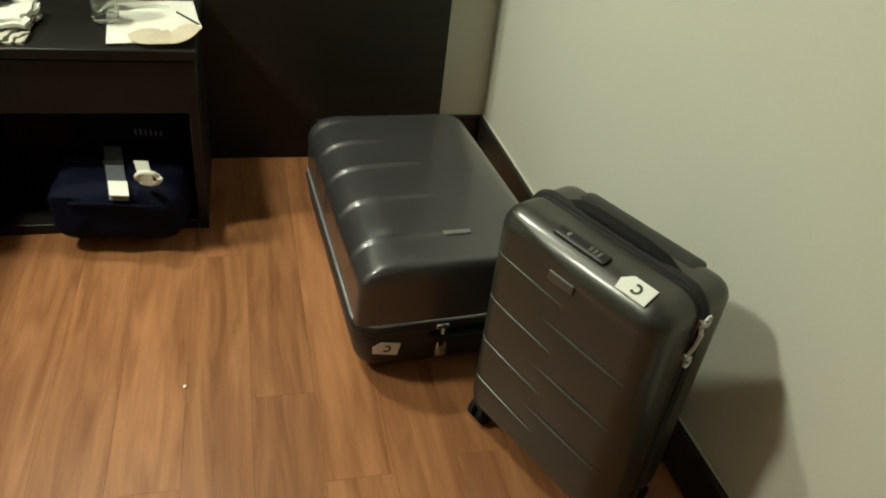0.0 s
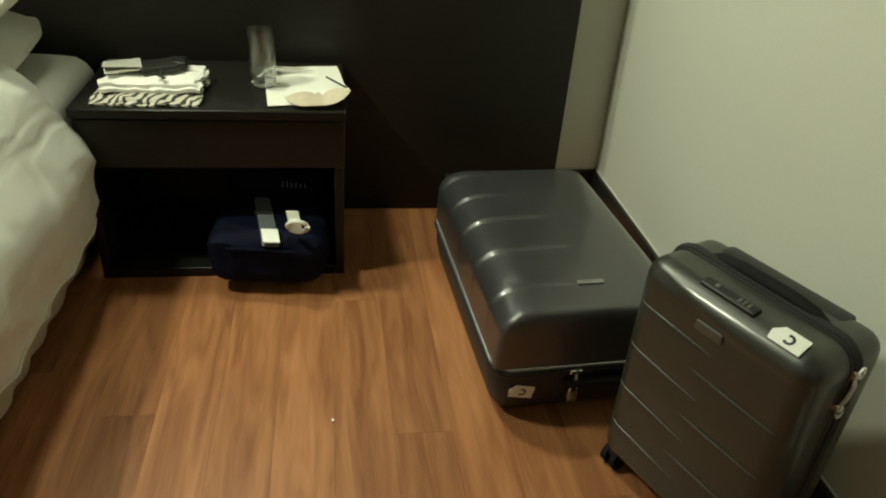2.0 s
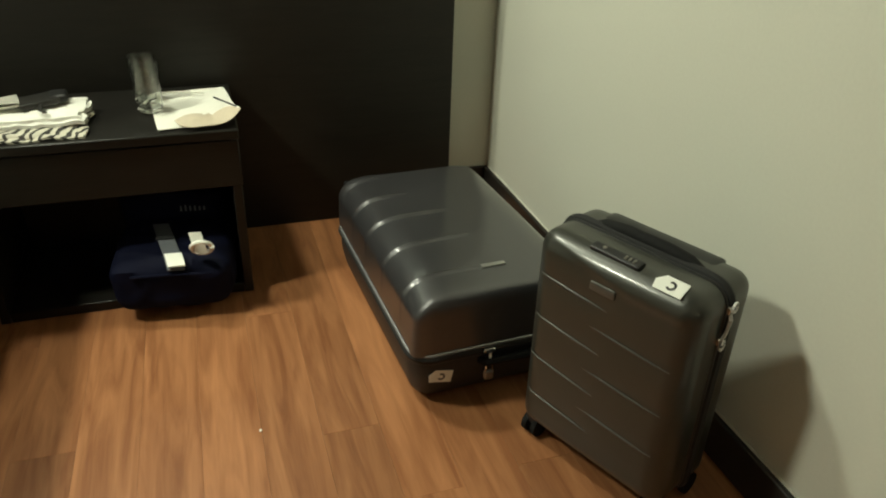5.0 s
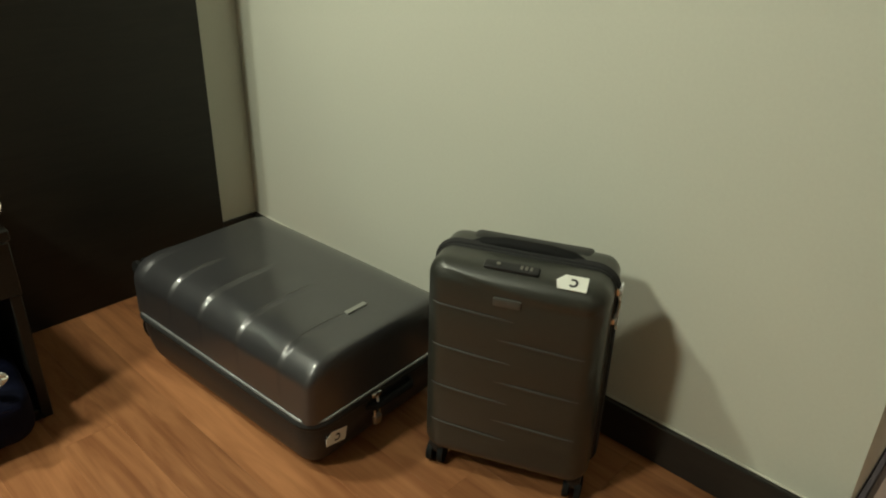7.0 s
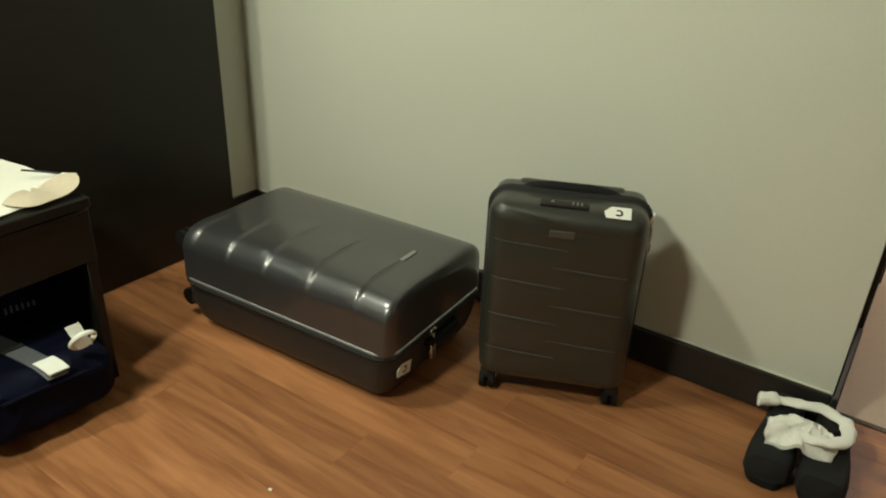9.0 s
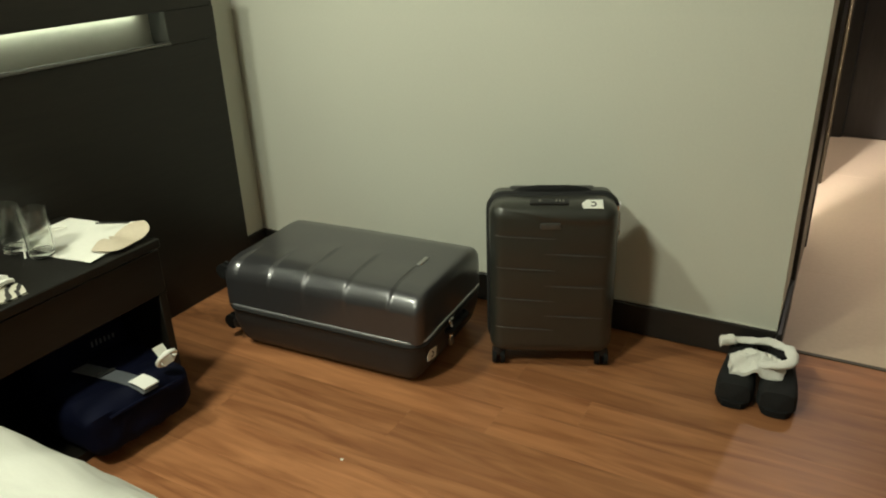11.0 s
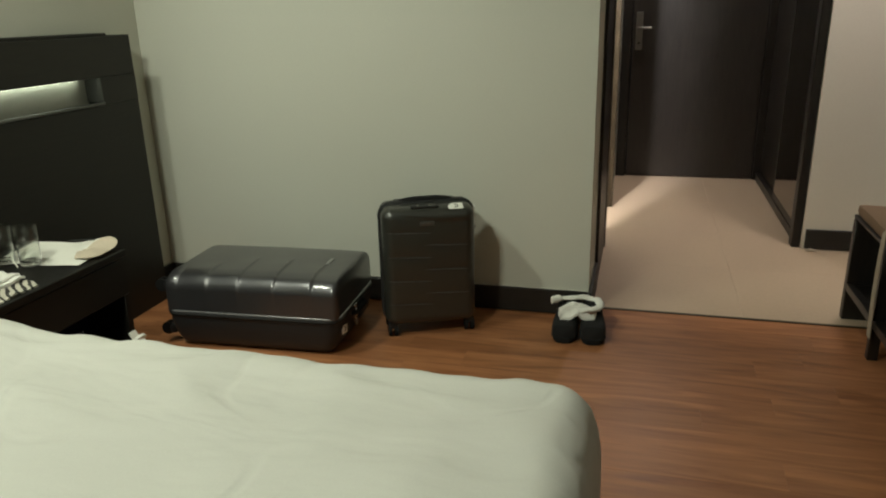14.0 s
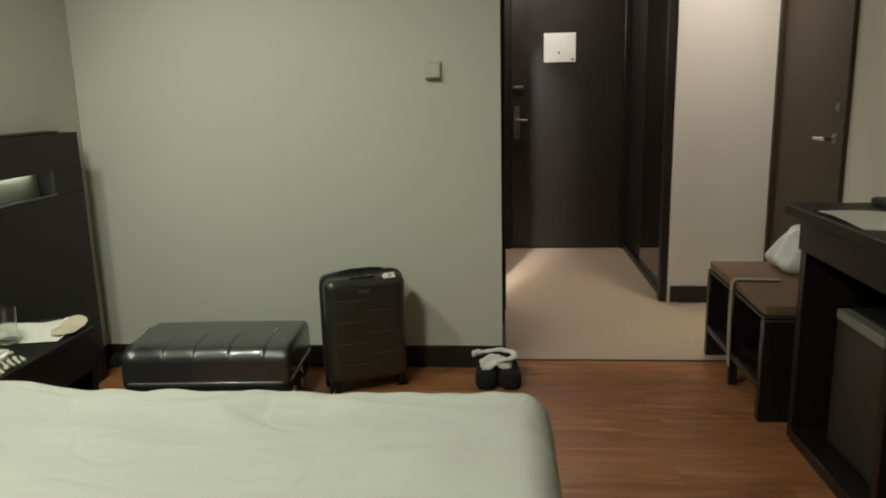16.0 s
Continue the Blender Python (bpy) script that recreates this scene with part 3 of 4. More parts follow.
def drape(p):
    """The duvet: it swells over the pillows, rolls off the sides and hangs to an uneven hem."""
    q = p.copy()
    head = 1 - smooth01(0.42, 0.95, p.x)
    side = smooth01(-1.75, -1.50, p.y)
    foot = smooth01(1.86, 2.02, p.x)
    if p.z > 0.42:
        dip = 0.06 * math.exp(-((p.y + 2.33) / 0.10) ** 2)
        q.z += (p.z - 0.42) / 0.15 * (head * (0.165 - dip) * (1 - 0.75 * side) + 0.008 * noise.noise(Vector((p.x * 2.2, p.y * 2.2, 0))))
        q.z += 0.006 * noise.noise(Vector((p.x * 6, p.y * 9, 2))) * (1 - foot)
    low = 1 - smooth01(0.18, 0.50, p.z)
    high = smooth01(0.34, 0.55, p.z)
    if p.y > -1.75:
        k = smooth01(-1.75, -1.50, p.y)
        fold = noise.noise(Vector((p.x * 4.0 + p.z * 3.0, p.z * 2.5, 5)))
        crease = 1 - abs(noise.noise(Vector((p.x * 6.0 - p.z * 7.0, p.z * 5.0, 2))))
        small = noise.noise(Vector((p.x * 15.0 + p.z * 6, p.z * 11.0, 9)))
        body = min(1, low * 1.6) * k
        q.y += body * (0.014 * fold + 0.014 * crease ** 4 + 0.006 * small - 0.004) + 0.012 * math.sin(math.pi * min(1, low)) * k - (0.018 + 0.030 * smooth01(0.9, 1.5, p.x)) * low * k
        q.y -= 0.092 * high * k
        q.z += low * k * (0.022 * noise.noise(Vector((p.x * 3.1, 0, 4))) + 0.010 * noise.noise(Vector((p.x * 14, 0, 1))))
        q.z += high * k * 0.007 * noise.noise(Vector((p.x * 13, 0, 8)))
    if p.x > 1.8:
        q.x += low * (0.02 * noise.noise(Vector((p.y * 5, p.z * 2, 7)))) - 0.012 * high * foot
    if p.z > 0.50:
        q.z += 0.010 * (1 - abs(noise.noise(Vector((p.x * 2.4, p.y * 4.2, 6))))) ** 4 + 0.005 * noise.noise(Vector((p.x * 9, p.y * 5, 3)))
    return q


duvet = part("duvet", soft_box(DX0, DY0, 0.190, DX1, DY1, 0.556, 0.085, 0.0155, drape, base=False), QUILT)

hem = []
for k in range(90):
    hem.append(drape(Vector((DX0 + 0.09 + (DX1 - DX0 - 0.175) * k / 89, DY1, 0.191))))
for k in range(1, 10):
    a = radians(90 - 10 * k)
    hem.append(drape(Vector((DX1 - 0.085 + 0.085 * math.cos(a), DY1 - 0.085 + 0.085 * math.sin(a), 0.191))))
for k in range(1, 70):
    hem.append(drape(Vector((DX1, DY1 - 0.085 + (DY0 - DY1 + 0.175) * k / 69, 0.191))))
part("hem", tube(hem, 0.0045, 6), LINEN, duvet, "stitched white hem")
tagged(duvet, "rumpled white quilted duvet spread over the bed", "duvet")

# ---- suitcases ----


def rib(parent, place, a, b, r=0.0028, n=18):
    """A raised line on a shell from a to b, thinning out at its ends; place(u, v) lies on the shell."""
    pts, rad = [], []
    for k in range(n + 1):
        t = k / n
        u, v = a[0] + (b[0] - a[0]) * t, a[1] + (b[1] - a[1]) * t
        pts.append(place(u, v))
        rad.append(r * (0.25 + 0.75 * math.sin(math.pi * min(max(t, 0.02), 0.98)) ** 0.5))
    return tube(pts, rad, 8)


def wheel(parent, x, y, z, r=0.024):
    """A double castor: fork and two discs; z is the axle's height."""
    fork = part("wheel_fork", soft_box(x - 0.016, y - 0.016, z + 0.004, x + 0.016, y + 0.016, z + r + 0.012, 0.008, 0.008), BLACK, parent)
    for s in (-1, 1):
        bm = lathe([(r * 0.5, -0.007), (r, -0.006), (r, 0.006), (r * 0.5, 0.007)], 18, None, pose(x + s * 0.012, y, z, 0, 90))
        part("wheel", bm, RUBBER, fork)


def sticker(parent, m):
    """White tag with one slanted end and a round black mark."""
    bm = bmesh.new()
    s = [(-0.026, -0.015), (0.026, -0.015), (0.026, 0.016), (-0.016, 0.016), (-0.030, 0.002)]
    low, top = [bm.verts.new((x, y, 0)) for x, y in s], [bm.verts.new((x, y, 0.0012)) for x, y in s]
    bm.faces.new(low[::-1])
    bm.faces.new(top)
    for k in range(5):
        bm.faces.new([low[k], low[(k + 1) % 5], top[(k + 1) % 5], top[k]])
    ob = part("sticker", bm, STICKER, parent, "white paper sticker", False)
    ob.matrix_basis = m
    part("mark", tube([(0.007 * math.cos(t), 0.007 * math.sin(t), 0.0016) for t in np.linspace(-2.4, 2.2, 12)], 0.0022, 6, flat=0.25), PRINT, ob)
    return ob


def zip_pull(parent, pts):
    part("zip_pull", tube(pts, 0.0035, 8, flat=0.6), SILVER, parent, "silver grey zip puller")


RIBS = ((-0.290, -0.35), (-0.167, -0.30), (-0.044, 0.02), (0.094, 0.02), (0.235, -0.12))


def shell_pair(parent, L, W, D, r, material, split):
    """Two moulded shells with a zip between; length along x, width along y, depth along z, lying on the back."""
    seam = D * split

    def upper(p):
        """The long sides roll off, the ends stay crisp; each panel climbs to a rib and drops behind it."""
        v, h = p.y / (W / 2), smooth01(seam, D, p.z)
        rest = smooth01(0.0, 0.035, L / 2 - abs(p.x))
        drop = 0.012 * smooth01(0.55, 1.0, abs(v)) ** 1.5 * h
        over = abs(p.x) - (L / 2 - r)
        if over > 0:
            p = Vector((math.copysign(L / 2 - r + r * (over / r) ** 0.30, p.x), p.y, p.z))
        p = p + Vector((0, -0.004 * h * v, 0))
        q = p + Vector((0, 0, 0.008 * h * (1 - (2 * p.x / L) ** 2) * (1 - v * v) - drop))
        for k, (x, end) in enumerate(RIBS):
            before = RIBS[k - 1][0] if k else x - 0.08
            f = (p.x - before) / (x - before)
            saw = smooth01(0.12, 1.0, f) if f <= 1 else 1 - smooth01(0.0, 0.009, p.x - x)
            if 0 < f and p.x < x + 0.009:
                q += saw * 0.0042 * h * rest * smooth01(end + 0.12, end - 0.35, v) * Vector((0, -0.5 * smooth01(-0.5, -0.95, v), 1))
        return q

    front = part("front_shell", soft_box(-L / 2, -W / 2, seam + 0.008, L / 2, W / 2, D, r, 0.0045, upper, base=False), material, parent)

    def on(u, v):
        return upper(Vector((u, v * W / 2, D)))

    for x, end in RIBS[1:]:
        part("rib", rib(parent, on, (x - 0.001, -0.80), (x - 0.001, end), 0.0011), RIB, front)
    def tuck(p):
        k = 1 - 0.07 * smooth01(D - seam + 0.03, D, p.z)
        return Vector((p.x * k, p.y * k, p.z))

    # The lower half is drawn darker: its shade is in the colour.
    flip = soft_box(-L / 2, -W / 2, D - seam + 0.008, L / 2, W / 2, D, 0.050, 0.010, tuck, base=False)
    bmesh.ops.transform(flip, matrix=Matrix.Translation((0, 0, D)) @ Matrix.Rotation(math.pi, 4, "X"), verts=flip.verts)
    part("back_shell", flip, SHELL_SHADED, parent, "matt lower shell darkened as if shaded")
    ring = []
    for cx, cy, a0 in ((1, 1, 0), (-1, 1, 90), (-1, -1, 180), (1, -1, 270)):
        for a in range(0, 91, 15):
            t = radians(a0 + a)
            ring.append((cx * (L / 2 - r) + r * math.cos(t), cy * (W / 2 - r) + r * math.sin(t)))
    part("zip_band", tube([(x * 0.995, y * 0.995, seam) for x, y in ring], 0.009, 8, True), ZIP, parent)
    part("rim", tube([(x * 1.002, y * 1.002, seam + 0.010) for x, y in ring], 0.0035, 8, True), PIPING, parent, "pale grey rim of the shell")
    part("rim", tube([(x * 1.0, y * 1.0, seam - 0.010) for x, y in ring], 0.0030, 8, True), BLACK, parent)
    return seam


big = thing("suitcase", pose(0.722, -0.378, 0.0, 0, 0, 3.2), "large grey hard-shell suitcase lying flat on the floor", "suitcase", "suitcases by the wall")
L, W, D = 0.672, 0.430, 0.288
seam = shell_pair(big, L, W, D, 0.046, SHELL, 0.49)
for sy in (-1, 1):
    for z in (0.06, 0.235):
        f = part("wheel_fork", soft_box(-L / 2 - 0.020, sy * 0.165 - 0.018, z - 0.018, -L / 2 + 0.012, sy * 0.165 + 0.018, z + 0.018, 0.008, 0.008), BLACK, big)
        for s in (-1, 1):
            part("wheel", lathe([(0.012, -0.006), (0.024, -0.005), (0.024, 0.005), (0.012, 0.006)], 18, None, pose(-L / 2 - 0.026, sy * 0.165 + s * 0.011, z, 90)), RUBBER, f)
part("emblem", box(0.233, -0.026, D - 0.002, 0.246, 0.032, D + 0.0075, 0.001), EMBLEM, big, "pale metal emblem bar")
sticker(big, pose(L / 2 + 0.001, -0.152, 0.092, 90, 12, 90))
part("side_handle", tube([(L / 2 - 0.004, -0.06, seam - 0.028), (L / 2 + 0.010, -0.05, seam - 0.028), (L / 2 + 0.012, 0.06, seam - 0.028), (L / 2 - 0.004, 0.07, seam - 0.028)], 0.010, 8), RUBBER, big)
lock = part("padlock", soft_box(L / 2 + 0.003, -0.052, 0.060, L / 2 + 0.013, -0.028, 0.086, 0.006, 0.005), STEEL, big, "small steel padlock")
part("shackle", tube([(L / 2 + 0.008, -0.048, 0.084), (L / 2 + 0.008, -0.047, 0.10), (L / 2 + 0.008, -0.040, 0.105), (L / 2 + 0.008, -0.033, 0.10), (L / 2 + 0.008, -0.032, 0.084)], 0.002, 8), CHROME, lock)
zip_pull(big, [(L / 2 + 0.008, -0.040, seam - 0.002), (L / 2 + 0.011, -0.040, seam - 0.02), (L / 2 + 0.009, -0.040, 0.104)])
part("zip_slider", box(L / 2 + 0.002, -0.055, seam - 0.006, L / 2 + 0.012, -0.028, seam + 0.006, 0.002), CHROME, big)

ANG = 24.0
cab = thing("suitcase", pose(1.304, -0.227, 0.0, 0, 0, ANG), "olive grey hard-shell cabin suitcase standing on wheels", "suitcase", "suitcases by the wall")
CW, CD, CB, CT = 0.345, 0.176, 0.044, 0.504
CL = CT - CB
# upright frame of the case: length up, front towards -y
UP = Matrix(((0, 1, 0, 0), (0, 0, -1, CD / 2), (1, 0, 0, CB + CL / 2), (0, 0, 0, 1)))


def upright(bm):
    bmesh.ops.transform(bm, matrix=UP, verts=bm.verts)
    return bm


def brow_line(v):
    """How far the smooth band at the top comes down, across the front."""
    return 0.010 + 0.037 * smooth01(-1.05, 0.45, v)


def cab_front(p):
    u, v = p.x + CL / 2, p.y / (CW / 2)
    flank = smooth01(CD - 0.03, CD, p.z) * smooth01(0.04, 0.09, u) * smooth01(0.045, 0.075, CL - u)
    for mask, shift in ((smooth01(0.20, -0.15, v) * smooth01(-1.0, -0.80, v), 0.088), (smooth01(-0.15, 0.20, v) * smooth01(1.0, 0.8, v), 0.139)):
        p = p + Vector((0, 0, 0.003 * flank * mask * (abs(math.sin(math.pi * (CL - u - shift) / 0.094)) ** 0.6 - 0.7)))
    brow = CL - u - brow_line(v)
    p = p + Vector((0, 0, 0.0035 * smooth01(CD - 0.03, CD, p.z) * smooth01(0.006, -0.004, brow) * smooth01(1.0, 0.8, abs(v))))
    if p.z > CD - 0.03:
        p = p + Vector((0, 0, smooth01(CD - 0.03, CD, p.z) * 0.008 * (1 - (2 * u / CL - 1) ** 2) * (1 - v * v)))
    return p


cs = CD * 0.48
cfront = part("front_shell", upright(soft_box(-CL / 2, -CW / 2, cs + 0.008, CL / 2, CW / 2, CD, 0.040, 0.006, cab_front, base=False)), SHELL_OLIVE, cab)
bm = soft_box(-CL / 2, -CW / 2, CD - cs + 0.008, CL / 2, CW / 2, CD, 0.034, 0.012, None, base=False)
bmesh.ops.transform(bm, matrix=Matrix.Translation((0, 0, CD)) @ Matrix.Rotation(math.pi, 4, "X"), verts=bm.verts)
part("back_shell", upright(bm), SHELL_OLIVE, cab)


def on_cab(u, v):
    """A place on the front: u metres below the top, v across from -1 to 1."""
    w, edge = CL - u, [max(0.0, 0.04 - d) for d in (u, CW / 2 * (1 - abs(v)))]
    back = sum(0.04 - math.sqrt(max(0.0, 0.0016 - e * e)) for e in edge)
    return UP @ Vector((w - CL / 2, v * CW / 2, CD - 0.0004 - back + 0.008 * (1 - (2 * w / CL - 1) ** 2) * (1 - v * v)))


for u in (0.087, 0.180, 0.274, 0.366):
    part("rib", rib(cab, on_cab, (u, -0.90), (u + 0.007, 0.04), 0.0022), RIB, cfront)
for u in (0.136, 0.231, 0.325):
    part("rib", rib(cab, on_cab, (u, -0.22), (u + 0.011, 0.82), 0.0022), RIB, cfront)
part("rib", rib(cab, lambda u, v: on_cab(brow_line(v), v), (0, -0.86), (0, 0.84), 0.0022, 30), RIB, cfront)
ring = []
for cx, cy, a0 in ((1, 1, 0), (-1, 1, 90), (-1, -1, 180), (1, -1, 270)):
    for a in range(0, 91, 15):
        t = radians(a0 + a)
        ring.append((cx * (CL / 2 - 0.04) + 0.04 * math.cos(t), cy * (CW / 2 - 0.04) + 0.04 * math.sin(t)))
part("zip_band", upright(tube([(x * 0.995, y * 0.993, cs) for x, y in ring], 0.011, 8, True)), ZIP, cab)
part("rim", upright(tube([(x, y, cs + 0.012) for x, y in ring], 0.003, 8, True)), BLACK, cab)
part("top_grip", tube([(-0.115, 0.012, CT - 0.012), (-0.085, 0.012, CT + 0.004), (-0.045, 0.012, CT + 0.009), (0.045, 0.012, CT + 0.009), (0.085, 0.012, CT + 0.004), (0.115, 0.012, CT - 0.012)], 0.013, 10), RUBBER, cab, "black rubber carrying grip")
part("handle_housing", soft_box(-0.12, 0.035, CT - 0.02, 0.12, CD / 2 - 0.008, CT + 0.002, 0.010, 0.010), BLACK, cab)
for sx in (-1, 1):
    for y in (-CD / 2 + 0.035, CD / 2 - 0.035):
        wheel(cab, sx * 0.148, y, 0.024)
lk = part("combination_lock", soft_box(-0.052, -0.011, -0.004, 0.052, 0.011, 0.006, 0.004, 0.004), BLACK, cab, "black combination lock")
lk.matrix_basis = pose(-0.012, -CD / 2 + 0.0285, CT - 0.0015, 16)
for k in range(3):
    part("number_wheel", box(0.016 + k * 0.009, -0.005, 0.005, 0.021 + k * 0.009, 0.005, 0.0075, 0.001), STEEL, lk)
part("lock_button", lathe([(0.004, 0.005), (0.004, 0.0075), (0.002, 0.008)], 12, None, pose(-0.025, 0, 0)), STEEL, lk)
sticker(cab, pose(0.102, -CD / 2 + 0.0185, CT - 0.0035, 28, 0, 0))
part("emblem", soft_box(-0.036, -CD / 2 - 0.007, 0.438, 0.018, -CD / 2 + 0.004, 0.456, 0.003, 0.004), EMBLEM_DIM, cab, "dull metal emblem")
zip_pull(cab, [(CW / 2 + 0.004, 0.0, 0.462), (CW / 2 + 0.010, -0.004, 0.448), (CW / 2 + 0.009, -0.008, 0.425), (CW / 2 + 0.006, -0.012, 0.410)])
for z, y in ((0.472, 0.000), (0.402, -0.013)):
    part("zip_loop", tube([(CW / 2 + 0.010, y + 0.007 * math.cos(t), z + 0.009 * math.sin(t)) for t in np.linspace(0, 2 * math.pi, 11)[:-1]], 0.0024, 6, True), SILVER, cab, "silver zip puller loop")
part("zip_slider", box(CW / 2 - 0.002, -0.010, 0.458, CW / 2 + 0.008, 0.008, 0.474, 0.002), CHROME, cab)
part("zip_slider", box(CW / 2 - 0.002, -0.018, 0.400, CW / 2 + 0.008, -0.003, 0.414, 0.002), CHROME, cab)

# ---- shoes with socks ----


def shoe_mesh():
    bm = bmesh.new()
    rings, n = [], 20
    for i in range(n + 1):
        s = i / n
        y = 0.125 - 0.25 * s
        end = math.sqrt(max(0.02, 1 - (2 * s - 1) ** 12))
        w = (0.038 + 0.010 * smooth01(0.35, 0.75, s)) * end
        hgt = (0.076 - 0.022 * smooth01(0.3, 0.8, s)) * (0.35 + 0.65 * end)
        rings.append([bm.verts.new((w * math.copysign(abs(math.cos(t)) ** 0.38, math.cos(t)), y, 0.018 + max(0, hgt * math.copysign(abs(math.sin(t)) ** 0.55, math.sin(t)))))
                      for t in np.linspace(0, math.pi, 13)])
    for a, b in zip(rings, rings[1:]):
        for k in range(12):
            bm.faces.new([a[k], a[k + 1], b[k + 1], b[k]])
        bm.faces.new([a[12], a[0], b[0], b[12]])
    bm.faces.new(rings[0])
    bm.faces.new(rings[-1][::-1])
    return bm


def sole_mesh():
    bm = bmesh.new()
    rows = []
    for z, k in ((0.0, 0.96), (0.003, 1.0), (0.020, 1.0), (0.023, 0.95)):
        ring = []
        for i in range(28):
            t = 2 * math.pi * i / 28
            y = 0.131 * math.sin(t)
            w = 0.040 + 0.009 * smooth01(0.03, -0.09, y)
            ring.append(bm.verts.new((k * w * math.copysign(abs(math.cos(t)) ** 0.5, math.cos(t)), k * y, z)))
        rows.append(ring)
    for a, b in zip(rows, rows[1:]):
        for i in range(28):
            bm.faces.new([a[i], a[(i + 1) % 28], b[(i + 1) % 28], b[i]])
    bm.faces.new(rows[0][::-1])
    bm.faces.new(rows[-1])
    return bm


shoe = thing("shoe", pose(1.828, -0.150, 0, 0, 0, 2), "black fabric shoe standing on the floor by the wall", "shoe", "pair of shoes")
part("upper", shoe_mesh(), CANVAS, shoe)
part("sole", sole_mesh(), RUBBER, shoe, "black rubber sole")
part("collar", tube([(0.026 * math.cos(t), 0.062 + 0.05 * math.sin(t), 0.088 - 0.010 * math.sin(t)) for t in np.linspace(0, 2 * math.pi, 17)[:-1]], 0.006, 8, True), RUBBER, shoe)
for k in range(4):
    part("lace", tube([(-0.020, -0.005 - 0.018 * k, 0.082 - 0.007 * k), (0, -0.006 - 0.018 * k, 0.089 - 0.007 * k), (0.020, -0.005 - 0.018 * k, 0.082 - 0.007 * k)], 0.0028, 6), RUBBER, shoe)
copy_thing(shoe, pose(1.929, -0.146, 0, 0, 0, 4))


def crumple(path, radii, seed):
    bm = tube(path, radii, 16, flat=0.55)
    for v in bm.verts:
        q = v.co * 22 + Vector((seed, 0, 0))
        v.co += 0.006 * noise.noise_vector(q) + 0.004 * noise.noise_vector(q * 2.7)
    return bm


def along(points, n):
    """A smooth line of n points through the given ones."""
    pts = [Vector(p) for p in points]
    out = []
    for i in range(n):
        s = i / (n - 1) * (len(pts) - 1)
        k = min(int(s), len(pts) - 2)
        t = s - k
        p0, p1, p2, p3 = pts[max(k - 1, 0)], pts[k], pts[k + 1], pts[min(k + 2, len(pts) - 1)]
        out.append(0.5 * (2 * p1 + (p2 - p0) * t + (2 * p0 - 5 * p1 + 4 * p2 - p3) * t * t + (3 * p1 - p0 - 3 * p2 + p3) * t ** 3))
    return out


s1 = crumple(along([(1.768, -0.128, 0.110), (1.800, -0.116, 0.114), (1.850, -0.100, 0.114), (1.905, -0.092, 0.114), (1.944, -0.112, 0.114), (1.952, -0.158, 0.112), (1.925, -0.192, 0.108), (1.880, -0.196, 0.104)], 60),
             [0.015] + [0.022] * 9 + [0.014] * 50, 3)
tagged(part("sock", s1, COTTON), "rolled white cotton sock lying across the shoes", "sock", "pair of socks")


def sock_place(u, v):
    a, b = u - 0.5, v - 0.5
    q = Vector((u * 3.2, v * 3.2, 4.0))
    x = 1.868 + 0.130 * a - 0.02 * b
    y = -0.172 + 0.090 * b + 0.02 * a
    z = 0.112 - 0.08 * a * a - 0.10 * b * b + 0.014 * noise.noise(q) + 0.010 * (1 - abs(noise.noise(q * 2.1))) ** 3
    return (x + 0.012 * noise.noise(q * 1.7), y + 0.012 * noise.noise(q * 1.3 + Vector((9, 0, 0))), z)


tagged(part("sock", sheet(34, 30, sock_place, 0.010), COTTON), "crumpled white cotton sock on a black shoe", "sock", "pair of socks")

# ---- blue bag under the nightstand ----
bag = thing("travel_bag", pose(0.385, -1.012, 0.0285, 0, 0, -6), "navy blue nylon travel bag in the nightstand's open shelf", "bag")


def slump(p):
    k = noise.noise(Vector((p.x * 7, p.y * 7, p.z * 6)))
    crease = 0.008 * (1 - abs(noise.noise(Vector((p.x * 16, p.y * 11, p.z * 9 + 4))))) ** 4
    return p + Vector((0.014 * k + crease, 0.012 * k, (0.014 * k + crease) if p.z > 0.05 else 0))


part("body", soft_box(-0.22, -0.185, 0.0, 0.190, 0.112, 0.145, 0.050, 0.011, slump), NAVY, bag)
part("upper_pouch", soft_box(-0.21, -0.180, 0.120, -0.045, 0.098, 0.250, 0.045, 0.011, slump), NAVY, bag)
part("zip_line", tube([(0.190 + 0.003 * math.sin(y * 20), y, 0.115) for y in np.linspace(-0.13, 0.07, 14)], 0.004, 6), NAVY, bag)
part("strap", sheet(16, 3, lambda u, v: (-0.02 + 0.212 * u, -0.075 + 0.058 * u + 0.042 * (v - 0.5), 0.156 - 0.004 * u - 0.02 * u ** 6), 0.003), GREYSTRAP, bag, "grey webbing strap")
part("strap_band", sheet(4, 2, lambda u, v: (0.060 + 0.012 * u, -0.054 + 0.046 * (v - 0.5), 0.160 - 0.002 * u), 0.003), ZIP, bag)
part("strap_end", sheet(6, 3, lambda u, v: (0.150 + 0.045 * u, -0.026 + 0.012 * u + 0.042 * (v - 0.5), 0.1565 - 0.012 * u * u), 0.003), STICKER, bag, "white end of the strap")
t1 = part("luggage_tag", tube([(0.178 + 0.016 * math.sin(t), 0.050 + 0.024 * math.cos(t), 0.182 + 0.024 * math.sin(t)) for t in np.linspace(0.4, 2 * math.pi, 16)], 0.007, 8, flat=0.8), STICKER, bag, "white paper luggage tag loop")
part("tag_flag", sheet(4, 3, lambda u, v: (0.172 + 0.018 * u, 0.022 + 0.030 * v + 0.012 * u, 0.222 - 0.05 * u), 0.002, (-1, 0, 0)), STICKER, t1)
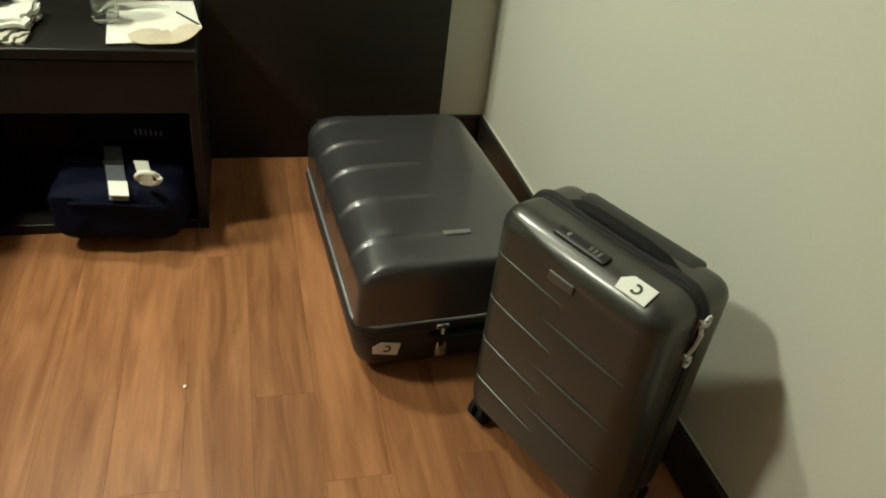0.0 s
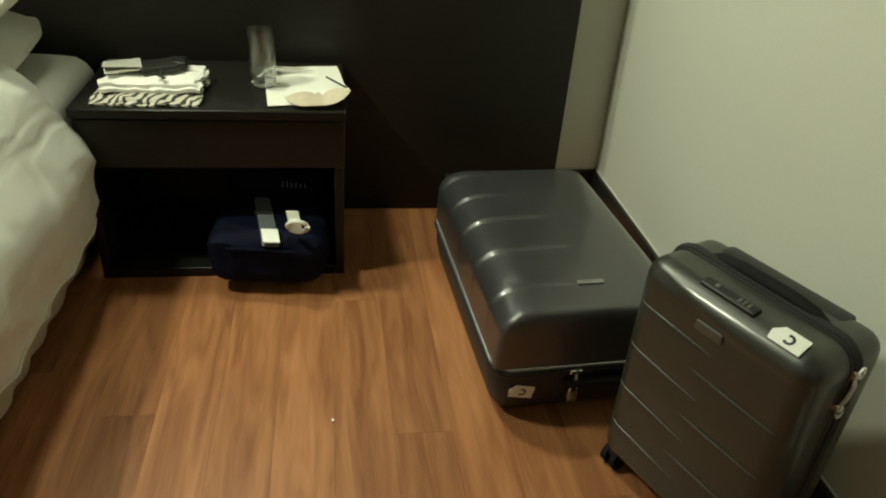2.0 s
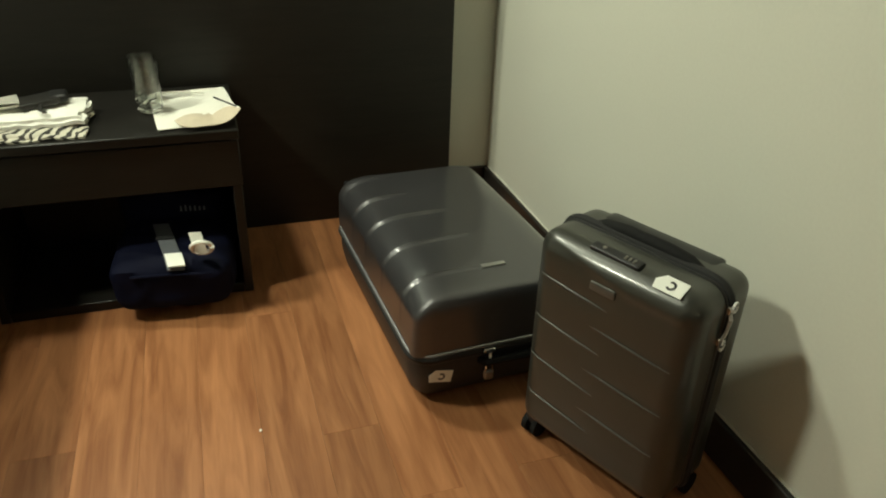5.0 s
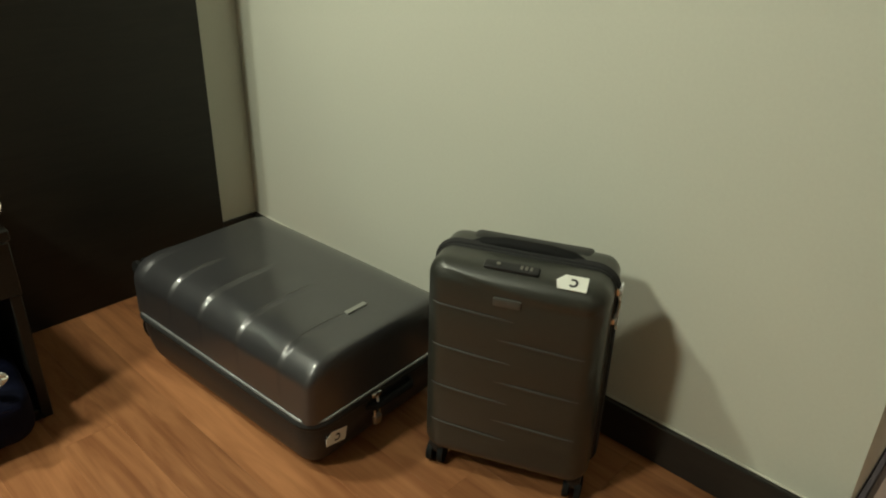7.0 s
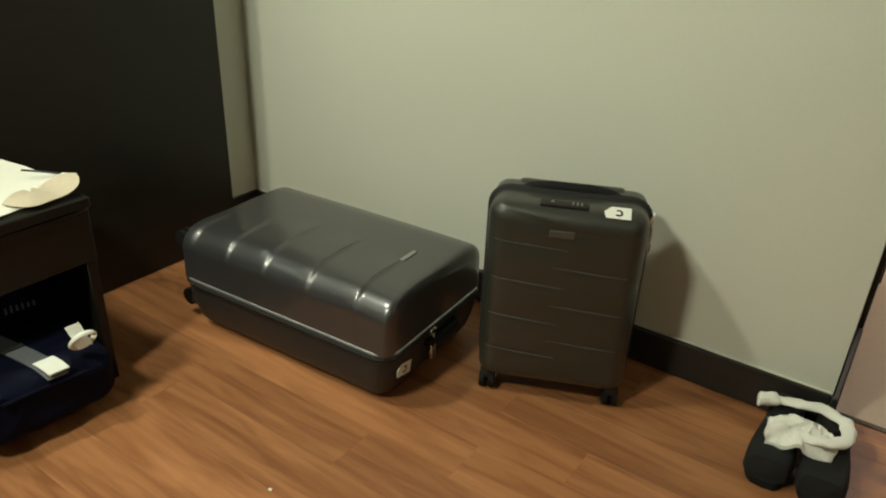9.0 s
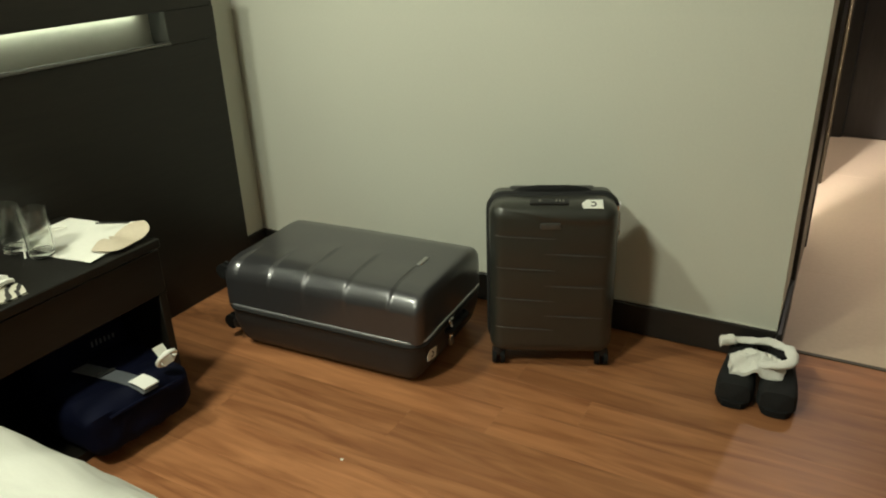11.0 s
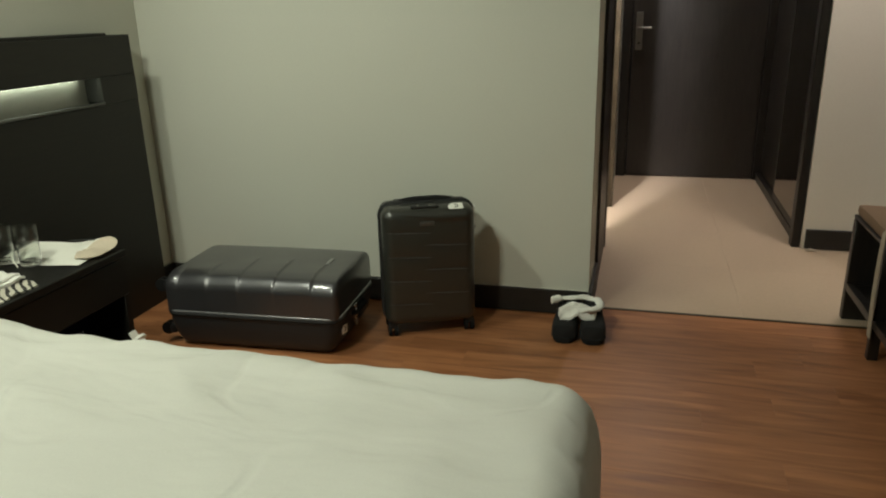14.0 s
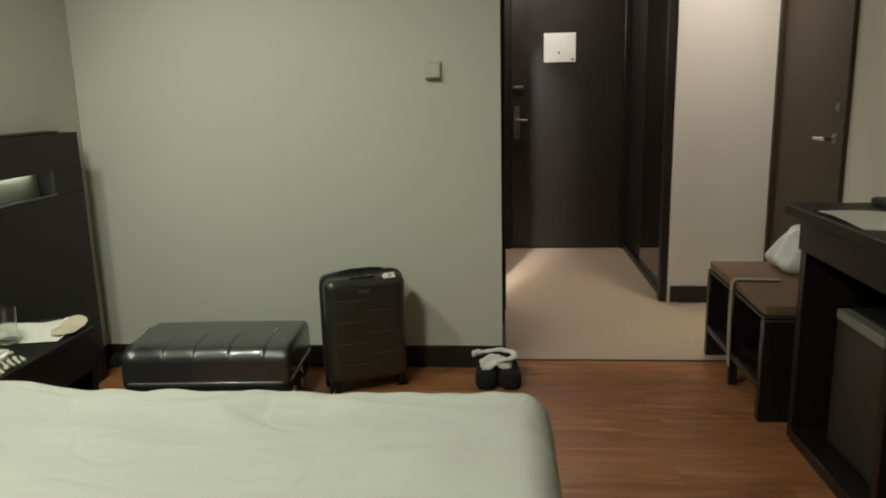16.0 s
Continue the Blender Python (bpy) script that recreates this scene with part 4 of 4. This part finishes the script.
for k, hgt in enumerate((0.020, 0.020, 0.016, 0.016, 0.013, 0.013)):
    part("letter_bar", box(-0.044, -0.022 + k * 0.012, 0.180, -0.038, -0.017 + k * 0.012, 0.180 + hgt, 0.0005), GREYSTRAP, bag)

# ---- things on the nightstand ----
TOP = NT
gl = thing("drinking_glass", pose(0.300, -1.062, TOP + 0.0045), "clear empty drinking glass on the nightstand", "glass", "drinking glasses")
part("tumbler", lathe([(0.026, 0.0005), (0.029, 0.003), (0.0335, 0.122), (0.0323, 0.122), (0.0275, 0.014), (0.004, 0.012)], 36), GLASS, gl)
copy_thing(gl, pose(0.215, -1.075, TOP + 0.0045))


def paper_place(u, v):
    x = 0.165 + (0.260 + 0.03 * (1 - v)) * u - 0.02 * v
    y = -1.075 + 0.200 * v + 0.030 * u
    return (x, y, TOP + 0.004 + 0.006 * (1 - u) * v + 0.003 * math.sin(5 * u + 3 * v) ** 2 + 0.022 * smooth01(1.45, 2.0, u + v))


tagged(part("paper_sheet", sheet(12, 10, paper_place, 0.0018), PAPER), "white paper folder lying on the nightstand", "paper")


def bag_place(u, v):
    a = -1.15 + 2.3 * v
    r = 0.02 + 0.098 * u
    return (0.362 + r * math.cos(a) * 0.95 + 0.012 * math.sin(9 * v), -0.925 + r * math.sin(a) * 0.75, TOP + 0.012 + 0.012 * math.sin(3.1 * u) * (0.6 + 0.4 * math.sin(7 * v)) + 0.022 * smooth01(0.55, 1.0, v) * u)


tagged(part("paper_wrapper", sheet(8, 14, bag_place, 0.0015), KRAFT), "crumpled beige paper wrapper on the white sheet", "wrapper")
tagged(part("pen", tube([(0.30, -0.905, TOP + 0.030), (0.34, -0.875, TOP + 0.027), (0.365, -0.850, TOP + 0.022)], 0.0025, 8), BLACK), "thin black pen lying on the paper", "pen")
cable = along([(0.28, -1.095, TOP + 0.006), (0.22, -1.05, TOP + 0.024), (0.20, -0.98, TOP + 0.020), (0.21, -0.93, TOP + 0.016)], 24)
tagged(part("cable", tube(cable, 0.0024, 6), PAPER), "thin white cable lying over the paper", "cable")


def fold_place(x0, x1, y0, y1, z, seed, drop=0.0):
    def where(u, v):
        e = 0.012 * noise.noise(Vector((u * 4, v * 4, seed)))
        edge = max(abs(2 * u - 1), abs(2 * v - 1)) ** 8
        lift = 0.007 * noise.noise(Vector((u * 5, v * 5, seed + 9))) + 0.004 * noise.noise(Vector((u * 11, v * 9, seed)))
        return (x0 + (x1 - x0) * u + e, y0 + (y1 - y0) * v + 0.016 * noise.noise(Vector((u * 3, v * 5, seed + 4))), z + lift - 0.005 * edge - drop * smooth01(0.62, 1.0, u))
    return where


for k in range(2):
    tagged(part("folded_cloth", sheet(22, 22, fold_place(0.270 + 0.006 * k, 0.458 - 0.010 * k, -1.452 + 0.012 * k, -1.205, TOP + 0.016 + 0.009 * k, k, 0.005 + 0.008 * k), 0.005), ZEBRA), "folded black and white striped cloth", "cloth", "folded clothes")
for k in range(2):
    tagged(part("folded_shirt", sheet(22, 22, fold_place(0.255, 0.418 - 0.010 * k, -1.436, -1.206 - 0.006 * k, TOP + 0.034 + 0.009 * k, 20 + k), 0.008), COTTON), "folded white cotton cloth on striped cloth", "cloth", "folded clothes")
wl = thing("wallet", pose(0.318, -1.318, TOP + 0.046, 3, -4, 24), "black leather wallet on folded clothes", "wallet")
part("cover", soft_box(-0.045, -0.045, 0.0, 0.045, 0.045, 0.016, 0.006, 0.006), LEATHER, wl)
part("strap", tube([(0.04, 0.0, 0.010), (0.072, -0.012, 0.003), (0.092, -0.006, 0.001)], 0.005, 8, flat=0.4), LEATHER, wl)
bk = thing("booklet", pose(0.318, -1.400, TOP + 0.049, 3, -5, 14), "pale grey printed booklet on folded clothes", "booklet")
part("pages", box(-0.052, -0.042, 0, 0.052, 0.042, 0.006, 0.001), PAPER, bk)
part("cover", sheet(8, 8, lambda u, v: (-0.054 + 0.108 * u, -0.044 + 0.088 * v, 0.0085 + 0.010 * u * (1 - v)), 0.0012), GREY_CARD, bk, "pale grey cover")
ph = thing("spectacle_case", pose(0.292, -1.272, TOP + 0.046, 0, 0, 8), "black glossy case on folded clothes", "case")
part("body", soft_box(-0.030, -0.022, 0.0, 0.030, 0.022, 0.020, 0.008, 0.006), BLACK, ph)

# ---- bench ----
bn = thing("luggage_bench", pose(2.86, -0.555, 0), "dark wooden luggage bench with brown padded seat", "bench")
BL, BD = 0.755, 0.53
for y in (0.0, BL - 0.035):
    part("end_panel", box(0.0, y, 0.0, BD, y + 0.035, 0.40, 0.003), WENGE_UP, bn)
part("middle_leg", box(0.0, 0.36, 0.0, 0.035, 0.39, 0.40, 0.003), WENGE_UP, bn)
part("middle_leg", box(BD - 0.035, 0.36, 0.0, BD, 0.39, 0.40, 0.003), WENGE_UP, bn)
part("low_rail", box(0.0, 0.036, 0.12, 0.03, 0.359, 0.15, 0.002), WENGE_UP, bn)
part("low_rail", box(0.0, 0.391, 0.12, 0.03, BL - 0.036, 0.15, 0.002), WENGE_UP, bn)
part("low_shelf", box(0.031, 0.036, 0.125, BD - 0.036, BL - 0.036, 0.145, 0.002), WENGE_UP, bn)
part("seat_frame", box(0.0, 0.0, 0.4005, BD, BL, 0.415, 0.003), WENGE_UP, bn)


def cushion(p):
    return p + Vector((0, 0, 0.006 * noise.noise(p * 5)))


part("seat_pad", soft_box(0.004, 0.004, 0.4155, BD - 0.004, BL - 0.004, 0.456, 0.012, 0.02, cushion), CUSHION, bn, "brown upholstered seat pad")


def strap_place(u, v):
    y = -0.195 + 0.035 * (v - 0.5) + 0.008 * math.sin(4 * u)
    if u < 0.45:
        return (3.04 - 0.185 * u / 0.45, y, 0.465)
    t = (u - 0.45) / 0.55
    return (2.853 - 0.004 * math.sin(3 * t), y, 0.462 - 0.37 * t)


tagged(part("cloth_strap", sheet(30, 3, strap_place, 0.003, (-0.7, 0, -0.7)), WEBBING), "pale webbing strap hanging over the bench edge", "strap")


def plump(p):
    q = p.copy()
    k = 1 - 0.55 * smooth01(0.02, 0.17, p.z)
    q.x, q.y = p.x * k, p.y * k
    return q + 0.022 * noise.noise_vector(p * 11)


pb = part("plastic_bag", soft_box(-0.13, -0.13, 0.0, 0.13, 0.13, 0.18, 0.06, 0.014, plump), PLASTIC_BAG)
pb.matrix_basis = pose(3.19, -0.02, 0.468)
tagged(pb, "crumpled white plastic bag on the bench", "plastic bag")

# ---- desk and fridge ----
dk = thing("desk", pose(2.87, -0.65, 0), "dark wenge desk with fridge compartment", "desk")
DLEN, DDEP, DTOP = 1.75, 0.548, 0.85
part("desktop", box(0.0, -DLEN, DTOP - 0.035, DDEP, 0.0, DTOP, 0.003), WENGE, dk)
part("apron", box(0.035, -DLEN + 0.005, 0.70, 0.06, -0.046, DTOP - 0.036, 0.002), WENGE, dk)
for y in (-0.045, -0.60, -DLEN + 0.005):
    part("side_panel", box(0.06 if y > -0.1 else 0.08, y, 0.0, DDEP, y + 0.04, DTOP - 0.036, 0.002), WENGE_UP, dk)
part("back_panel", box(DDEP - 0.02, -DLEN + 0.05, 0.06, DDEP - 0.002, -0.046, DTOP - 0.037, 0.001), WENGE_UP, dk)
part("plinth", box(0.055, -0.559, 0.0, DDEP - 0.021, -0.046, 0.045, 0.002), WENGE_UP, dk)
fg = thing("mini_fridge", pose(3.01, -1.175, 0.0455), "small dark grey fridge under the desk", "fridge")
part("cabinet", box(0.045, 0.0, 0.0, 0.36, 0.39, 0.475, 0.006), FRIDGE, fg)
part("door", soft_box(0.0, 0.0, 0.004, 0.042, 0.39, 0.470, 0.008, 0.012), FRIDGE, fg)
part("door_trim", box(-0.004, 0.005, 0.440, 0.04, 0.385, 0.474, 0.004), FRIDGE_EDGE, fg, "lighter grey trim on the door")


def desk_paper(u, v):
    return (2.895 + 0.21 * u, -0.86 - 0.29 * v - 0.05 * u, DTOP + 0.007 + 0.004 * math.sin(3 * u + 4 * v))


tagged(part("paper_sheet", sheet(10, 10, desk_paper, 0.003), PAPER), "white papers lying on the desk", "paper")
tr = thing("leather_folder", pose(3.23, -0.83, DTOP), "dark leather folder lying on the desk", "folder")
part("cover", soft_box(-0.10, -0.15, 0.0005, 0.10, 0.15, 0.024, 0.008, 0.01), LEATHER, tr)
part("card", sheet(6, 6, lambda u, v: (-0.08 + 0.15 * u, -0.12 + 0.2 * v, 0.031 + 0.006 * u * v), 0.002), KRAFT, tr)

# ---- scraps on the floor ----
tagged(part("paper_scrap", sheet(4, 3, lambda u, v: (1.027 + 0.008 * u, -0.904 + 0.005 * v, 0.003 + 0.002 * u * v), 0.0015), PAPER), "tiny white paper scrap on the wooden floor", "scrap", "scraps on the floor")
tagged(part("paper_scrap", sheet(6, 6, lambda u, v: (2.885 + 0.05 * u, 1.005 + 0.03 * v, 0.004 + 0.008 * abs(math.sin(5 * u + 2 * v))), 0.002), KRAFT), "crumpled beige scrap on the tiles beside the wardrobe", "scrap", "scraps on the floor")

# ---- laminate boards and floor tiles ----
floor = structure("floor", box(-0.12, NEAR - 0.12, -0.10, RIGHT + 0.12, HALL_END + 0.12, -0.012, 0), UNDERLAY, "orange-brown laminate and beige tile floor", "floor")
rng = random.Random(5)
PW, PL = 0.123, 1.21
bm = box(0.0001, 0.0001, -0.0115, PL - 0.0001, PW - 0.0001, 0.0, 0.0003)
plank_mesh = bpy.data.meshes.new("plank")
bm.to_mesh(plank_mesh)
bm.free()
plank_mesh.materials.append(PLANK)
y = TILES - PW
while y > NEAR - PW:
    x = -rng.uniform(0.1, PL)
    while x < RIGHT:
        a, b = max(x, 0.0), min(x + PL, RIGHT)
        if b - a > 0.03:
            ob = new("plank", plank_mesh)
            ob.matrix_basis = Matrix.Translation((a, y, 0)) @ Matrix.Diagonal(((b - a) / PL, 1, 1, 1))
            ob.parent = floor
        x += PL
    y -= PW
strip = structure("threshold", box(SIDE_END + 0.017, TILES - 0.004, 0.0005, RIGHT, TILES + 0.012, 0.0035, 0.001), BROWN, "thin brown threshold strip", "threshold", True)
bm = box(0.0003, 0.0003, -0.0115, 0.5997, 0.5997, 0.0, 0.0005)
tile_mesh = bpy.data.meshes.new("tile")
bm.to_mesh(tile_mesh)
bm.free()
tile_mesh.materials.append(TILE)
for i in range(6):
    for j in range(5):
        x0, y0 = 0.1 + 0.6 * i, TILES + 0.6 * j
        x1, y1 = min(x0 + 0.6, RIGHT), min(y0 + 0.6, HALL_END)
        if x1 - x0 > 0.03 and y1 - y0 > 0.03:
            ob = new("tile", tile_mesh)
            ob.matrix_basis = Matrix.Translation((x0, y0, 0)) @ Matrix.Diagonal(((x1 - x0) / 0.6, (y1 - y0) / 0.6, 1, 1))
            ob.parent = floor
